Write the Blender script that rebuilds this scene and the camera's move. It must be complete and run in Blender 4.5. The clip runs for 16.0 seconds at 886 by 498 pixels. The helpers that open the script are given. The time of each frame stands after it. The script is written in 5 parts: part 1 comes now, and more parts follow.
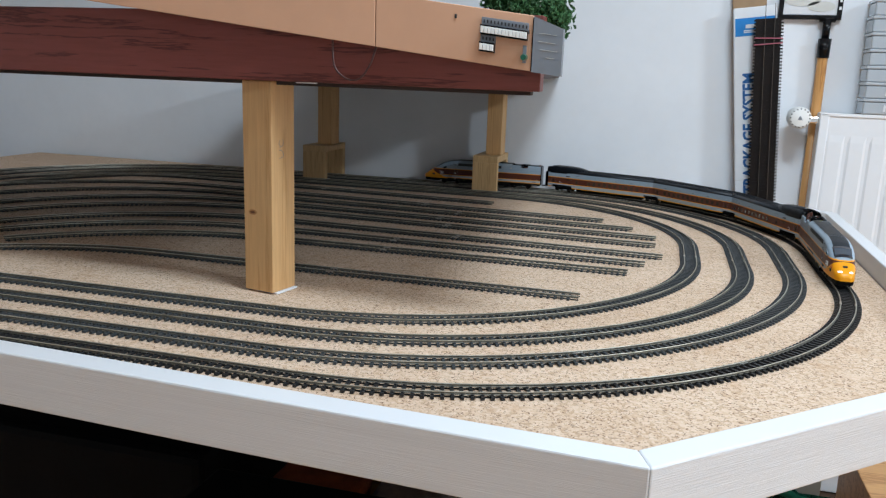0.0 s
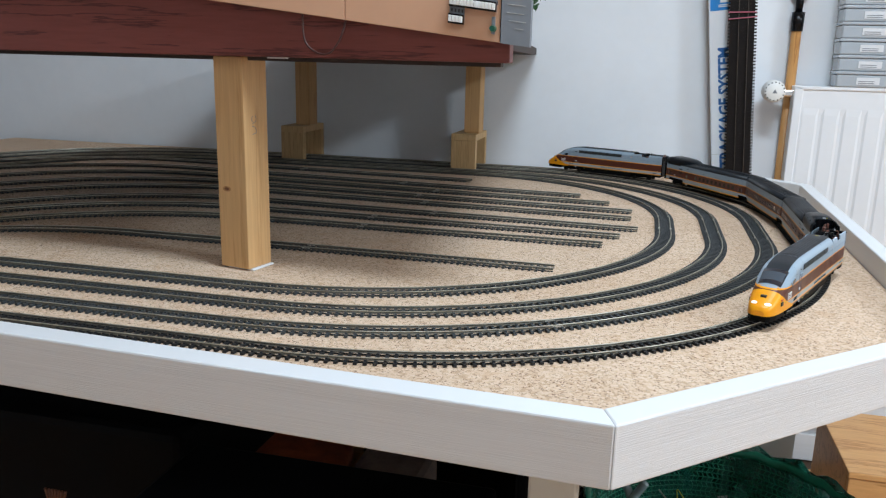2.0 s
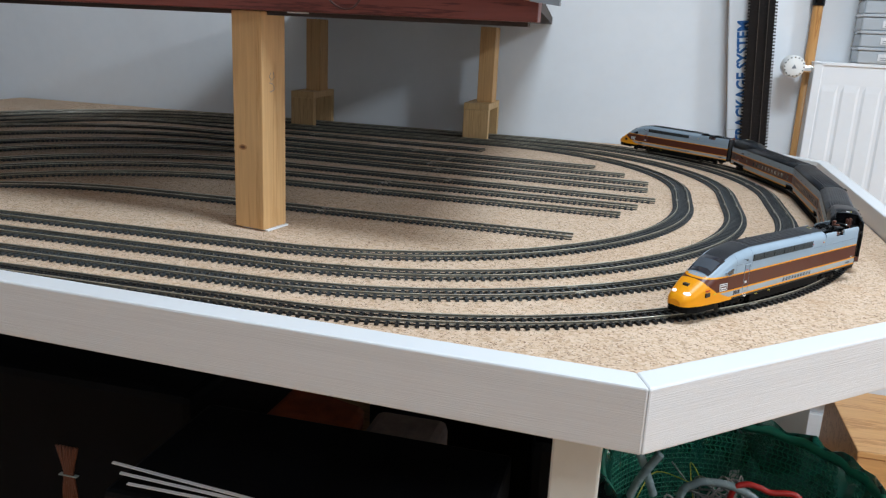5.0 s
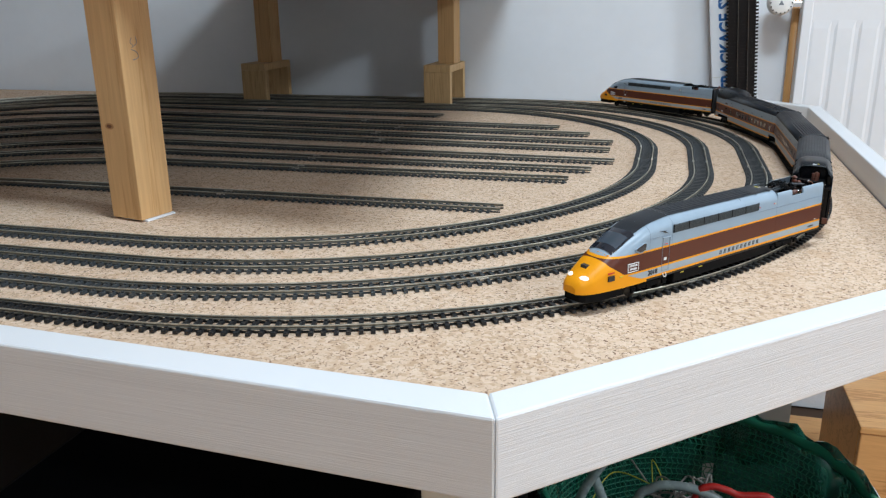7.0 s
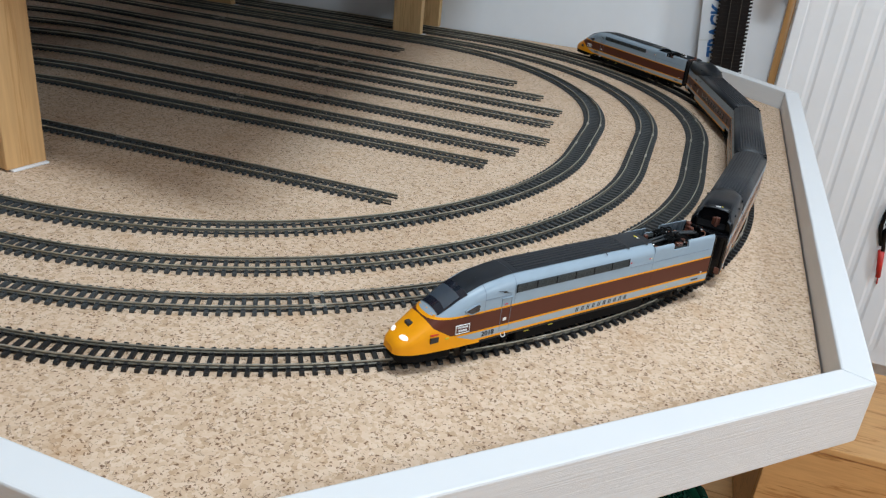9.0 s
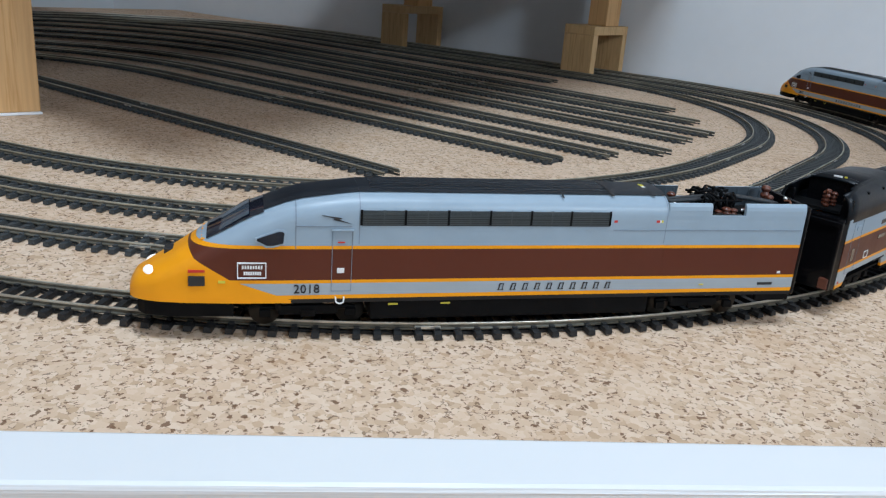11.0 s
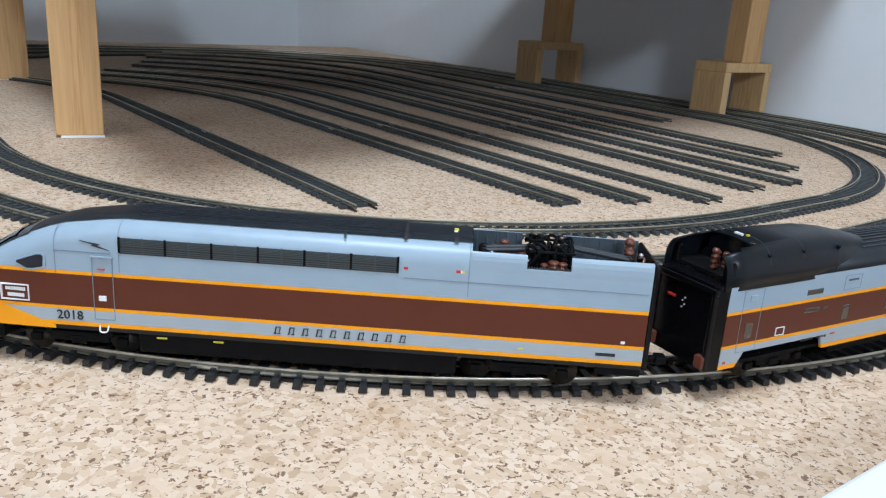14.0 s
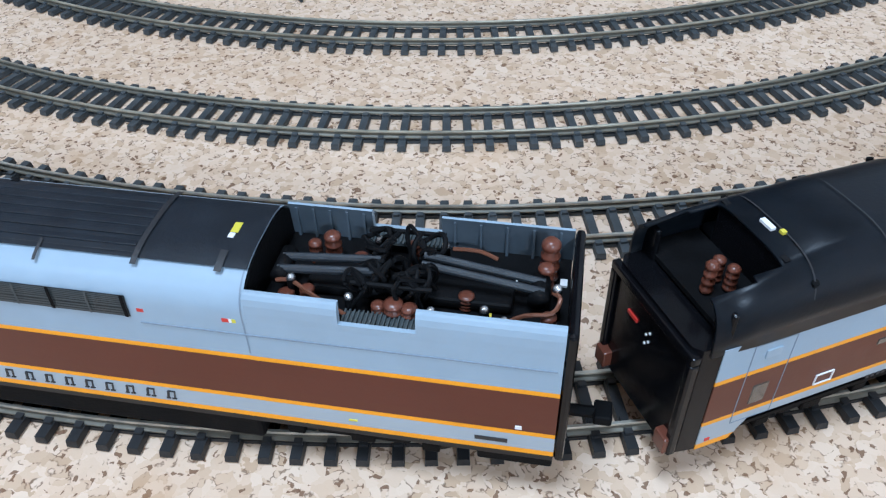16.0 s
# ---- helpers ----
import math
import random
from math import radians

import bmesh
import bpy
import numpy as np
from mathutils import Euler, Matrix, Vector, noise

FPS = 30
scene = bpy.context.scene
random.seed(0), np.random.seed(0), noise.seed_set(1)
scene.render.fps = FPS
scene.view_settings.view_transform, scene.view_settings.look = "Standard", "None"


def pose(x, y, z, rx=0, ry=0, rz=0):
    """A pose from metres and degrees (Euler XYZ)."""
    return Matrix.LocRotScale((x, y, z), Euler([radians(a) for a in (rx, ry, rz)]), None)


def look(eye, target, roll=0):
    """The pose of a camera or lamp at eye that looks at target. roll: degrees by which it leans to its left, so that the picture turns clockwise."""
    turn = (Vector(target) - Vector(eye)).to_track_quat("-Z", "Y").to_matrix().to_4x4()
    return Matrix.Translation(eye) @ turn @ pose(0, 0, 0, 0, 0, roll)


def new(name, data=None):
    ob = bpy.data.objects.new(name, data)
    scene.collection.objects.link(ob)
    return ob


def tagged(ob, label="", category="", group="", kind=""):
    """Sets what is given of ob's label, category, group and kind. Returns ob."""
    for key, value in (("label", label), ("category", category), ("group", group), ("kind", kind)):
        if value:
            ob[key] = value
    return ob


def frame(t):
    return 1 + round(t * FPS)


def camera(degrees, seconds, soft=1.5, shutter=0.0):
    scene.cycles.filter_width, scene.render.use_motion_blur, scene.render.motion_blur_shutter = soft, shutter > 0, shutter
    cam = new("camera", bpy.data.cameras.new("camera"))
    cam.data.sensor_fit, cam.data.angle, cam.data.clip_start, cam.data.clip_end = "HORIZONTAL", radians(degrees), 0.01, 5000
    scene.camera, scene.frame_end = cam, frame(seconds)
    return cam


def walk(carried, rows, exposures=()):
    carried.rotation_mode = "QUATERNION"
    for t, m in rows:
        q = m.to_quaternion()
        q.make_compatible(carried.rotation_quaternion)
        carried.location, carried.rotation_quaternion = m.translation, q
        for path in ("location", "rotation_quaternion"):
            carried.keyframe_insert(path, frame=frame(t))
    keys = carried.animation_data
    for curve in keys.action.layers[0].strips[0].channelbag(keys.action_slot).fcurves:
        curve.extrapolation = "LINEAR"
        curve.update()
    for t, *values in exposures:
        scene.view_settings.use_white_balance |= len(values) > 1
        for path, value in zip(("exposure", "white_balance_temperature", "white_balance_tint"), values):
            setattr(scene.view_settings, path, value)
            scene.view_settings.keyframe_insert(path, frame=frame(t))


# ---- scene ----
cam = camera(58.1, 16.0, 1.25)
PATH = [
    (0.0, (-0.0119, -0.4827, 0.9480), (-0.5178, 1.4029, 0.5160), 2.1),
    (0.5, (-0.0070, -0.4838, 0.9420), (-0.4793, 1.4057, 0.4890), 2.2),
    (1.0, (0.0040, -0.4801, 0.9470), (-0.4752, 1.4058, 0.4840), 1.6),
    (1.5, (0.0091, -0.4894, 0.9470), (-0.4451, 1.3982, 0.4680), 1.9),
    (2.0, (0.0033, -0.4881, 0.9380), (-0.4646, 1.3984, 0.4670), 1.4),
    (2.5, (-0.0098, -0.4822, 0.9320), (-0.4663, 1.3998, 0.4330), 2.2),
    (3.0, (-0.0177, -0.4855, 0.9230), (-0.4726, 1.3899, 0.4000), 2.4),
    (3.5, (-0.0198, -0.4861, 0.9220), (-0.4822, 1.3879, 0.3960), 2.8),
    (6.0, (-0.0177, -0.4671, 0.9150), (-0.4824, 1.4013, 0.3740), 2.6),
    (6.5, (0.0246, -0.3771, 0.9040), (-0.4587, 1.4810, 0.3420), 0.3),
    (7.0, (0.0673, -0.3271, 0.8970), (-0.4481, 1.5105, 0.2970), -0.8),
    (7.5, (0.0864, -0.3241, 0.9100), (-0.4130, 1.5119, 0.2930), 0.5),
    (8.0, (0.0710, -0.2501, 0.8922), (-0.4220, 1.5825, 0.2612), 1.4),
    (8.5, (0.0734, -0.2250, 0.9122), (-0.4276, 1.5991, 0.2642), 3.5),
    (9.0, (0.1608, -0.2094, 0.9822), (-0.3409, 1.5278, 0.1262), 5.8),
    (9.2, (0.2011, -0.1753, 0.9712), (-0.3520, 1.5426, 0.1082), 8.8),
    (11.3, (0.2828, 0.0617, 0.8067), (-0.8884, 1.5663, 0.2027), 3.3),
    (11.5, (0.2840, 0.0716, 0.7979), (-0.9017, 1.5712, 0.2102), 2.74),
    (12.0, (0.2696, 0.0929, 0.7795), (-0.9353, 1.5766, 0.1905), 2.39),
    (12.5, (0.2720, 0.1208, 0.7809), (-0.9573, 1.5803, 0.1821), 2.04),
    (13.0, (0.2975, 0.1380, 0.7932), (-0.9802, 1.5525, 0.1877), 1.81),
    (13.5, (0.3467, 0.1387, 0.8238), (-1.0652, 1.4218, 0.2237), 2.84),
    (14.0, (0.3758, 0.1835, 0.8266), (-1.1245, 1.3668, 0.2359), 3.75),
    (14.5, (0.3907, 0.2674, 0.8137), (-1.1799, 1.3308, 0.1793), 3.02),
    (15.0, (0.3556, 0.3051, 0.8205), (-1.1550, 1.2644, -0.0726), 1.20),
    (15.5, (0.3116, 0.3349, 0.8377), (-1.0961, 1.1625, -0.3167), -0.52),
    (16.0, (0.2862, 0.3473, 0.8543), (-1.0373, 1.0616, -0.4630), -1.41),
]
EXPOSURES = [(0.0, 0.0, 6350, 10), (6.0, -0.03, 6400, 10), (8.0, -0.12, 6450, 10), (9.0, -0.27, 6600, 10), (11.3, -0.42, 6150, 10), (12.0, -0.55, 6250, 10), (12.5, -0.55, 6550, 10), (13.5, -0.05, 6300, 10), (14.5, 0.0, 5900, 10), (15.2, 0.0, 5700, 10), (16.0, 0.05, 5550, 10)]
walk(cam, [(t, look(e, g, r)) for t, e, g, r in PATH], EXPOSURES)

# ---- light ----
world = bpy.data.worlds.new("room_air")
world.use_nodes = True
world.node_tree.nodes["Background"].inputs[0].default_value = (0.75, 0.85, 1.0, 1)
world.node_tree.nodes["Background"].inputs[1].default_value = 0.02
scene.world = world


def overhead_lamp(x, y, sx, sy, watts):
    lamp = bpy.data.lights.new("tube_or_fill", "AREA")
    lamp.shape, lamp.size, lamp.size_y, lamp.energy, lamp.color = "RECTANGLE", sx, sy, watts, (0.745, 0.885, 1.0)
    ob = new("tube_or_fill", lamp)
    ob.matrix_world = pose(x, y, 2.33)
    return ob


overhead_lamp(0.36, 0.05, 0.6, 0.3, 31)
overhead_lamp(2.90, -0.30, 0.6, 0.3, 97)
# Fill light added from the south for the rim face; no known lamp.
overhead_lamp(0.50, -1.70, 0.6, 0.3, 11)

# ---- materials ----


def shader(name, rough=0.5, metal=0.0, spec=0.5):
    m = bpy.data.materials.new(name)
    m.use_nodes = True
    t = m.node_tree
    b = t.nodes["Principled BSDF"]
    b.inputs["Roughness"].default_value, b.inputs["Metallic"].default_value = rough, metal
    b.inputs["Specular IOR Level"].default_value = spec
    return m, t, b


def coords(t, scale=(1, 1, 1)):
    c = t.nodes.new("ShaderNodeTexCoord")
    mp = t.nodes.new("ShaderNodeMapping")
    mp.inputs["Scale"].default_value = scale
    t.links.new(c.outputs["Object"], mp.inputs[0])
    return mp.outputs[0]


def ramp(t, stops, fac, mode="LINEAR"):
    r = t.nodes.new("ShaderNodeValToRGB")
    r.color_ramp.interpolation = mode
    e = r.color_ramp.elements
    while len(e) < len(stops):
        e.new(0.5)
    for el, (p, c) in zip(e, stops):
        el.position, el.color = p, (*c, 1)
    t.links.new(fac, r.inputs[0])
    return r.outputs[0]


def mixed(t, mode, fac, a, b):
    n = t.nodes.new("ShaderNodeMix")
    n.data_type, n.blend_type = "RGBA", mode
    for sock, v in ((n.inputs[0], fac), (n.inputs[6], a), (n.inputs[7], b)):
        if isinstance(v, (int, float)):
            sock.default_value = v
        elif isinstance(v, tuple):
            sock.default_value = (*v, 1)
        else:
            t.links.new(v, sock)
    return n.outputs[2]


def noise_tex(t, vec, scale, detail=4, rough=0.55):
    n = t.nodes.new("ShaderNodeTexNoise")
    n.inputs["Scale"].default_value, n.inputs["Detail"].default_value, n.inputs["Roughness"].default_value = scale, detail, rough
    t.links.new(vec, n.inputs["Vector"])
    return n.outputs[0]


def bump(t, b, height, strength=0.3, dist=0.001):
    n = t.nodes.new("ShaderNodeBump")
    n.inputs["Strength"].default_value, n.inputs["Distance"].default_value = strength, dist
    t.links.new(height, n.inputs["Height"])
    t.links.new(n.outputs[0], b.inputs["Normal"])


def plain(name, color, rough=0.5, metal=0.0, vary=0.12, scale=60, relief=0.1, spec=0.5, stretch=(1, 1, 1), dist=0.0005):
    """Paint, plastic or metal with slight mottling at two scales and fine relief."""
    m, t, b = shader(name, rough, metal, spec)
    v = coords(t, stretch)
    n1, n2 = noise_tex(t, v, scale), noise_tex(t, v, scale * 9, 3)
    lo, hi = tuple(c * (1 - vary) for c in color), tuple(min(1, c * (1 + vary)) for c in color)
    c1 = ramp(t, [(0.3, lo), (0.7, hi)], n1)
    c2 = mixed(t, "MULTIPLY", 0.5 * min(1, vary * 3), c1, ramp(t, [(0.35, (0.75,) * 3), (0.6, (1, 1, 1))], n2))
    t.links.new(c2, b.inputs["Base Color"])
    r = t.nodes.new("ShaderNodeMapRange")
    r.inputs[3].default_value, r.inputs[4].default_value = max(0.03, rough - 0.08), min(1, rough + 0.1)
    t.links.new(n1, r.inputs[0])
    t.links.new(r.outputs[0], b.inputs["Roughness"])
    if relief:
        bump(t, b, n2, relief, dist)
    return m


def cork_material():
    """Pale pressed granules with dark crevices and bark flecks between them."""
    m, t, b = shader("cork", 0.85, spec=0.2)
    v = coords(t)
    warp = mixed(t, "ADD", 0.005, v, node_color(t, v, 260))

    def cells(scale, feature="F1"):
        n = t.nodes.new("ShaderNodeTexVoronoi")
        n.feature = feature
        n.inputs["Scale"].default_value = scale
        t.links.new(warp, n.inputs["Vector"])
        return n

    sep = t.nodes.new("ShaderNodeSeparateColor")
    t.links.new(cells(330).outputs["Color"], sep.inputs[0])
    c = ramp(t, [(0.0, (0.50, 0.35, 0.23)), (0.2, (0.60, 0.435, 0.305)), (0.55, (0.655, 0.49, 0.36)), (1.0, (0.71, 0.555, 0.425))], sep.outputs[0])
    crevice = ramp(t, [(0.02, (1, 1, 1)), (0.09, (0, 0, 0))], cells(330, "DISTANCE_TO_EDGE").outputs["Distance"])
    where = ramp(t, [(0.53, (0, 0, 0)), (0.62, (0.75,) * 3)], noise_tex(t, v, 380, 2))
    c = mixed(t, "MIX", mixed(t, "MULTIPLY", 1.0, crevice, where), c, (0.10, 0.048, 0.024))
    sep2 = t.nodes.new("ShaderNodeSeparateColor")
    t.links.new(cells(760).outputs["Color"], sep2.inputs[0])
    fleck = ramp(t, [(0.0, (0.85,) * 3), (0.05, (0, 0, 0))], sep2.outputs[1], "CONSTANT")
    c = mixed(t, "MIX", fleck, c, (0.15, 0.075, 0.04))
    c = mixed(t, "MIX", ramp(t, [(0.58, (0, 0, 0)), (0.74, (0.35,) * 3)], noise_tex(t, v, 22, 4)), c, (0.47, 0.27, 0.13))
    wide = ramp(t, [(0.3, (0.90, 0.87, 0.84)), (0.7, (1.0, 1.0, 1.0))], noise_tex(t, v, 7, 5))
    t.links.new(mixed(t, "MULTIPLY", 1.0, c, wide), b.inputs["Base Color"])
    bump(t, b, mixed(t, "MIX", 0.7, sep.outputs[1], noise_tex(t, v, 900, 3)), 0.22, 0.0005)
    return m


def node_color(t, vec, scale):
    n = t.nodes.new("ShaderNodeTexNoise")
    n.inputs["Scale"].default_value = scale
    t.links.new(vec, n.inputs["Vector"])
    return n.outputs["Color"]


def wood_material(name, dark, light, grain=(2, 40, 40), rough=0.55, knots=True, rings=3.0):
    """Grain runs along local x by default."""
    m, t, b = shader(name, rough, spec=0.35)
    v = coords(t, grain)
    info = t.nodes.new("ShaderNodeObjectInfo")
    off = t.nodes.new("ShaderNodeVectorMath")
    off.operation = "ADD"
    sc = t.nodes.new("ShaderNodeVectorMath")
    sc.operation = "SCALE"
    sc.inputs[3].default_value = 40
    comb = t.nodes.new("ShaderNodeCombineXYZ")
    for i in range(3):
        t.links.new(info.outputs["Random"], comb.inputs[i])
    t.links.new(comb.outputs[0], sc.inputs[0])
    t.links.new(v, off.inputs[0])
    t.links.new(sc.outputs[0], off.inputs[1])
    n1 = noise_tex(t, off.outputs[0], rings, 6, 0.6)
    n2 = noise_tex(t, off.outputs[0], rings * 7, 4)
    wave = t.nodes.new("ShaderNodeMath")
    wave.operation = "PINGPONG"
    mul = t.nodes.new("ShaderNodeMath")
    mul.operation = "MULTIPLY"
    mul.inputs[1].default_value = 9
    t.links.new(n1, mul.inputs[0])
    t.links.new(mul.outputs[0], wave.inputs[0])
    wave.inputs[1].default_value = 1
    c = ramp(t, [(0.0, light), (0.7, light), (1.0, dark)], wave.outputs[0])
    c = mixed(t, "MULTIPLY", 0.5, c, ramp(t, [(0.3, (0.72, 0.68, 0.62)), (0.65, (1, 1, 1))], n2))
    if knots:
        k = t.nodes.new("ShaderNodeTexVoronoi")
        k.inputs["Scale"].default_value = 13
        t.links.new(coords(t, (0.6, 1, 1)), k.inputs["Vector"])
        c = mixed(t, "MIX", ramp(t, [(0.0, (0.8,) * 3), (0.06, (0.5,) * 3), (0.11, (0, 0, 0))], k.outputs["Distance"]), c, tuple(x * 0.45 for x in dark))
    t.links.new(c, b.inputs["Base Color"])
    bump(t, b, n2, 0.15, 0.0008)
    return m


def banded(name, bands, nose=None, top=0.07, rough=0.3):
    """Livery paint in level bands up the side; nose: where the nose colour begins along x, by height."""
    m, t, b = shader(name, rough, spec=0.3)
    c = t.nodes.new("ShaderNodeTexCoord")
    xyz = t.nodes.new("ShaderNodeSeparateXYZ")
    t.links.new(c.outputs["Object"], xyz.inputs[0])
    h = t.nodes.new("ShaderNodeMapRange")
    h.inputs[2].default_value = top
    t.links.new(xyz.outputs[2], h.inputs[0])
    col = ramp(t, [(z / top, k) for z, k in bands], h.outputs[0], "CONSTANT")
    if nose:
        lim = ramp(t, [(z / top, (x / 0.2,) * 3) for z, x in nose], h.outputs[0])
        sx = t.nodes.new("ShaderNodeMath")
        sx.operation, sx.inputs[1].default_value = "DIVIDE", 0.2
        t.links.new(xyz.outputs[0], sx.inputs[0])
        gt = t.nodes.new("ShaderNodeMath")
        gt.operation = "GREATER_THAN"
        t.links.new(sx.outputs[0], gt.inputs[0])
        t.links.new(lim, gt.inputs[1])
        col = mixed(t, "MIX", gt.outputs[0], col, ORANGE)
    n = noise_tex(t, c.outputs["Object"], 90, 5)
    col = mixed(t, "MULTIPLY", 0.35, col, ramp(t, [(0.3, (0.82, 0.82, 0.82)), (0.65, (1, 1, 1))], n))
    t.links.new(col, b.inputs["Base Color"])
    r = t.nodes.new("ShaderNodeMapRange")
    r.inputs[3].default_value, r.inputs[4].default_value = rough - 0.06, rough + 0.14
    t.links.new(n, r.inputs[0])
    t.links.new(r.outputs[0], b.inputs["Roughness"])
    bump(t, b, noise_tex(t, c.outputs["Object"], 700, 3), 0.06, 0.0003)
    return m


BLACK, ORANGE, BROWN = (0.012, 0.012, 0.013), (0.86, 0.335, 0.006), (0.102, 0.026, 0.014)
SKY, PALE = (0.295, 0.372, 0.445), (0.35, 0.395, 0.435)
CORK = cork_material()
WHITE_PAINT = plain("white_gloss_paint", (0.71, 0.72, 0.735), 0.36, vary=0.03, scale=9, relief=0.28, stretch=(0.2, 0.2, 14), dist=0.0014)
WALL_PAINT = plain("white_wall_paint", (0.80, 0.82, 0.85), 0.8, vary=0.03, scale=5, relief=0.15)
# Unseen walls: grey set by how much light they bounce back.
BOUNCE_WALL = plain("bounce_grey_wall", (0.64, 0.66, 0.68), 0.85, vary=0.03, scale=5, relief=0.1)
CEILING_PAINT = plain("ceiling_paint", (0.78, 0.78, 0.78), 0.9, vary=0.02, scale=5, relief=0.1)
SLEEPER = plain("sleeper_plastic", (0.052, 0.057, 0.060), 0.52, vary=0.3, scale=90, relief=0.2, spec=0.25)
SLEEPER_BLACK = plain("black_sleeper_plastic", (0.020, 0.020, 0.021), 0.45, vary=0.3, scale=90, relief=0.2, spec=0.3)
RAIL = plain("tarnished_nickel_rail", (0.58, 0.55, 0.47), 0.38, 0.75, vary=0.25, scale=35, relief=0.1)
RAIL_DIRTY = plain("dirty_rail", (0.45, 0.42, 0.335), 0.42, 0.6, vary=0.35, scale=25, relief=0.1)
RAIL_WEB = plain("dull_beige_web", (0.13, 0.12, 0.095), 0.5, 0.4, vary=0.3, scale=40)
JOINER = plain("bright_joiner_metal", (0.65, 0.64, 0.6), 0.3, 0.9, vary=0.1, scale=80)
PINE = wood_material("pine_post", (0.56, 0.31, 0.12), (0.67, 0.40, 0.18), (26, 26, 1.2), rings=1.6, knots=False)
KNOT = plain("knot_wood", (0.16, 0.06, 0.02), 0.6, vary=0.2, scale=300)
KNOT_RING = plain("knot_ring_wood", (0.42, 0.20, 0.07), 0.6, vary=0.2, scale=300)
PINE_FLAT = wood_material("pine_offcut", (0.56, 0.34, 0.15), (0.68, 0.45, 0.22), (30, 30, 2), rings=2.0, knots=False)
MAHOGANY = wood_material("red_stained_beam", (0.075, 0.017, 0.014), (0.185, 0.050, 0.040), (1.6, 22, 22), 0.42, False, 2.4)
TERRACOTTA = plain("terracotta_board", (0.66, 0.375, 0.235), 0.6, vary=0.05, scale=6, relief=0.1)
GREY_PANEL = plain("grey_panel", (0.20, 0.22, 0.25), 0.5, vary=0.06, scale=20)
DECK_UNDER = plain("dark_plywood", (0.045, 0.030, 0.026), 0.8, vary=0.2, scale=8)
FLOOR_WOOD = wood_material("laminate_floor", (0.42, 0.19, 0.06), (0.62, 0.33, 0.13), (1.4, 16, 16), 0.35, False, 2.0)
JOINT = plain("dark_floor_joint", (0.06, 0.03, 0.015), 0.8)
RADIATOR = plain("radiator_enamel", (0.82, 0.83, 0.85), 0.3, vary=0.02, scale=8, relief=0.05)
VALVE = plain("valve_plastic", (0.85, 0.85, 0.83), 0.35, vary=0.02)
DARK_MARK = plain("dark_marking", (0.02, 0.02, 0.022), 0.5)
CHROME = plain("chrome", (0.7, 0.7, 0.7), 0.15, 1.0, vary=0.05)
BROOM_WOOD = wood_material("varnished_handle", (0.40, 0.17, 0.05), (0.58, 0.29, 0.10), (40, 40, 2), 0.35, False, 1.5)
BLACK_PLASTIC = plain("black_plastic", (0.004, 0.004, 0.005), 0.20, vary=0.15, spec=0.22)
BLACK_SATIN = plain("black_satin_roof", (0.014, 0.017, 0.022), 0.42, vary=0.2, scale=120, relief=0.12, spec=0.28)
FAIRING_BLACK = plain("black_gloss_fairing", (0.006, 0.008, 0.011), 0.32, vary=0.2, scale=120, relief=0.08, spec=0.18)
WELL_LINING = plain("dark_bare_plastic", (0.075, 0.095, 0.115), 0.5, vary=0.15, scale=90, relief=0.1)
SILVER_BOSS = plain("silver_boss", (0.62, 0.63, 0.64), 0.25, 0.9, vary=0.1)
CHASSIS = plain("black_chassis", (0.005, 0.005, 0.0055), 0.6, vary=0.2, scale=150, relief=0.2, spec=0.08)
STEEL_WHEEL = plain("wheel_steel", (0.055, 0.05, 0.045), 0.4, 0.8, vary=0.15)
GRILLE = plain("dark_grille", (0.050, 0.060, 0.062), 0.5, vary=0.1, scale=200)
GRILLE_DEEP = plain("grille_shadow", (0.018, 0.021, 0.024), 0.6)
INSULATOR = plain("brown_insulator", (0.115, 0.036, 0.021), 0.3, vary=0.15, scale=200)
ARM = plain("dark_steel_arm", (0.022, 0.026, 0.031), 0.4, vary=0.15, scale=200)
COPPER = plain("copper_pipe", (0.17, 0.065, 0.036), 0.4, 0.3, vary=0.15)
RED_MARK = plain("red_marking", (0.55, 0.03, 0.02), 0.5)
WHITE_MARK = plain("white_marking", (0.75, 0.75, 0.75), 0.5, vary=0.04)
YELLOW_MARK = plain("yellow_marking", (0.60, 0.52, 0.05), 0.5)
ORANGE_PAINT = plain("orange_paint", ORANGE, 0.3, vary=0.04, scale=90, relief=0.05)
SKY_PAINT = plain("grey_blue_paint", SKY, 0.32, vary=0.05, scale=90, relief=0.05)
CARDBOARD = plain("cardboard", (0.36, 0.23, 0.13), 0.85, vary=0.1, scale=20)
WHITE_CARD = plain("white_carton", (0.78, 0.80, 0.83), 0.55, vary=0.03, scale=10)
BLUE_PRINT = plain("blue_print", (0.012, 0.11, 0.33), 0.5, vary=0.05)
BLUE_LABEL = plain("blue_label", (0.01, 0.22, 0.60), 0.5, vary=0.05)
PINK_BAND = plain("pink_elastic", (0.45, 0.12, 0.16), 0.6)
PAPER = plain("paper", (0.72, 0.73, 0.75), 0.8, vary=0.04)
LEAF = plain("model_foliage", (0.022, 0.085, 0.020), 0.8, vary=0.4, scale=60)
LEAF_PALE = plain("pale_foliage", (0.30, 0.33, 0.28), 0.8, vary=0.3, scale=60)
BIN_GREEN = plain("green_mesh_plastic", (0.018, 0.17, 0.10), 0.35, vary=0.15, scale=30)
RED_CABLE = plain("red_cable", (0.55, 0.025, 0.02), 0.4)
PALE_TUBE = plain("milky_tube", (0.26, 0.31, 0.31), 0.25)
WIRE_MIX = plain("mixed_wire", (0.30, 0.27, 0.25), 0.4, vary=0.5, scale=200)
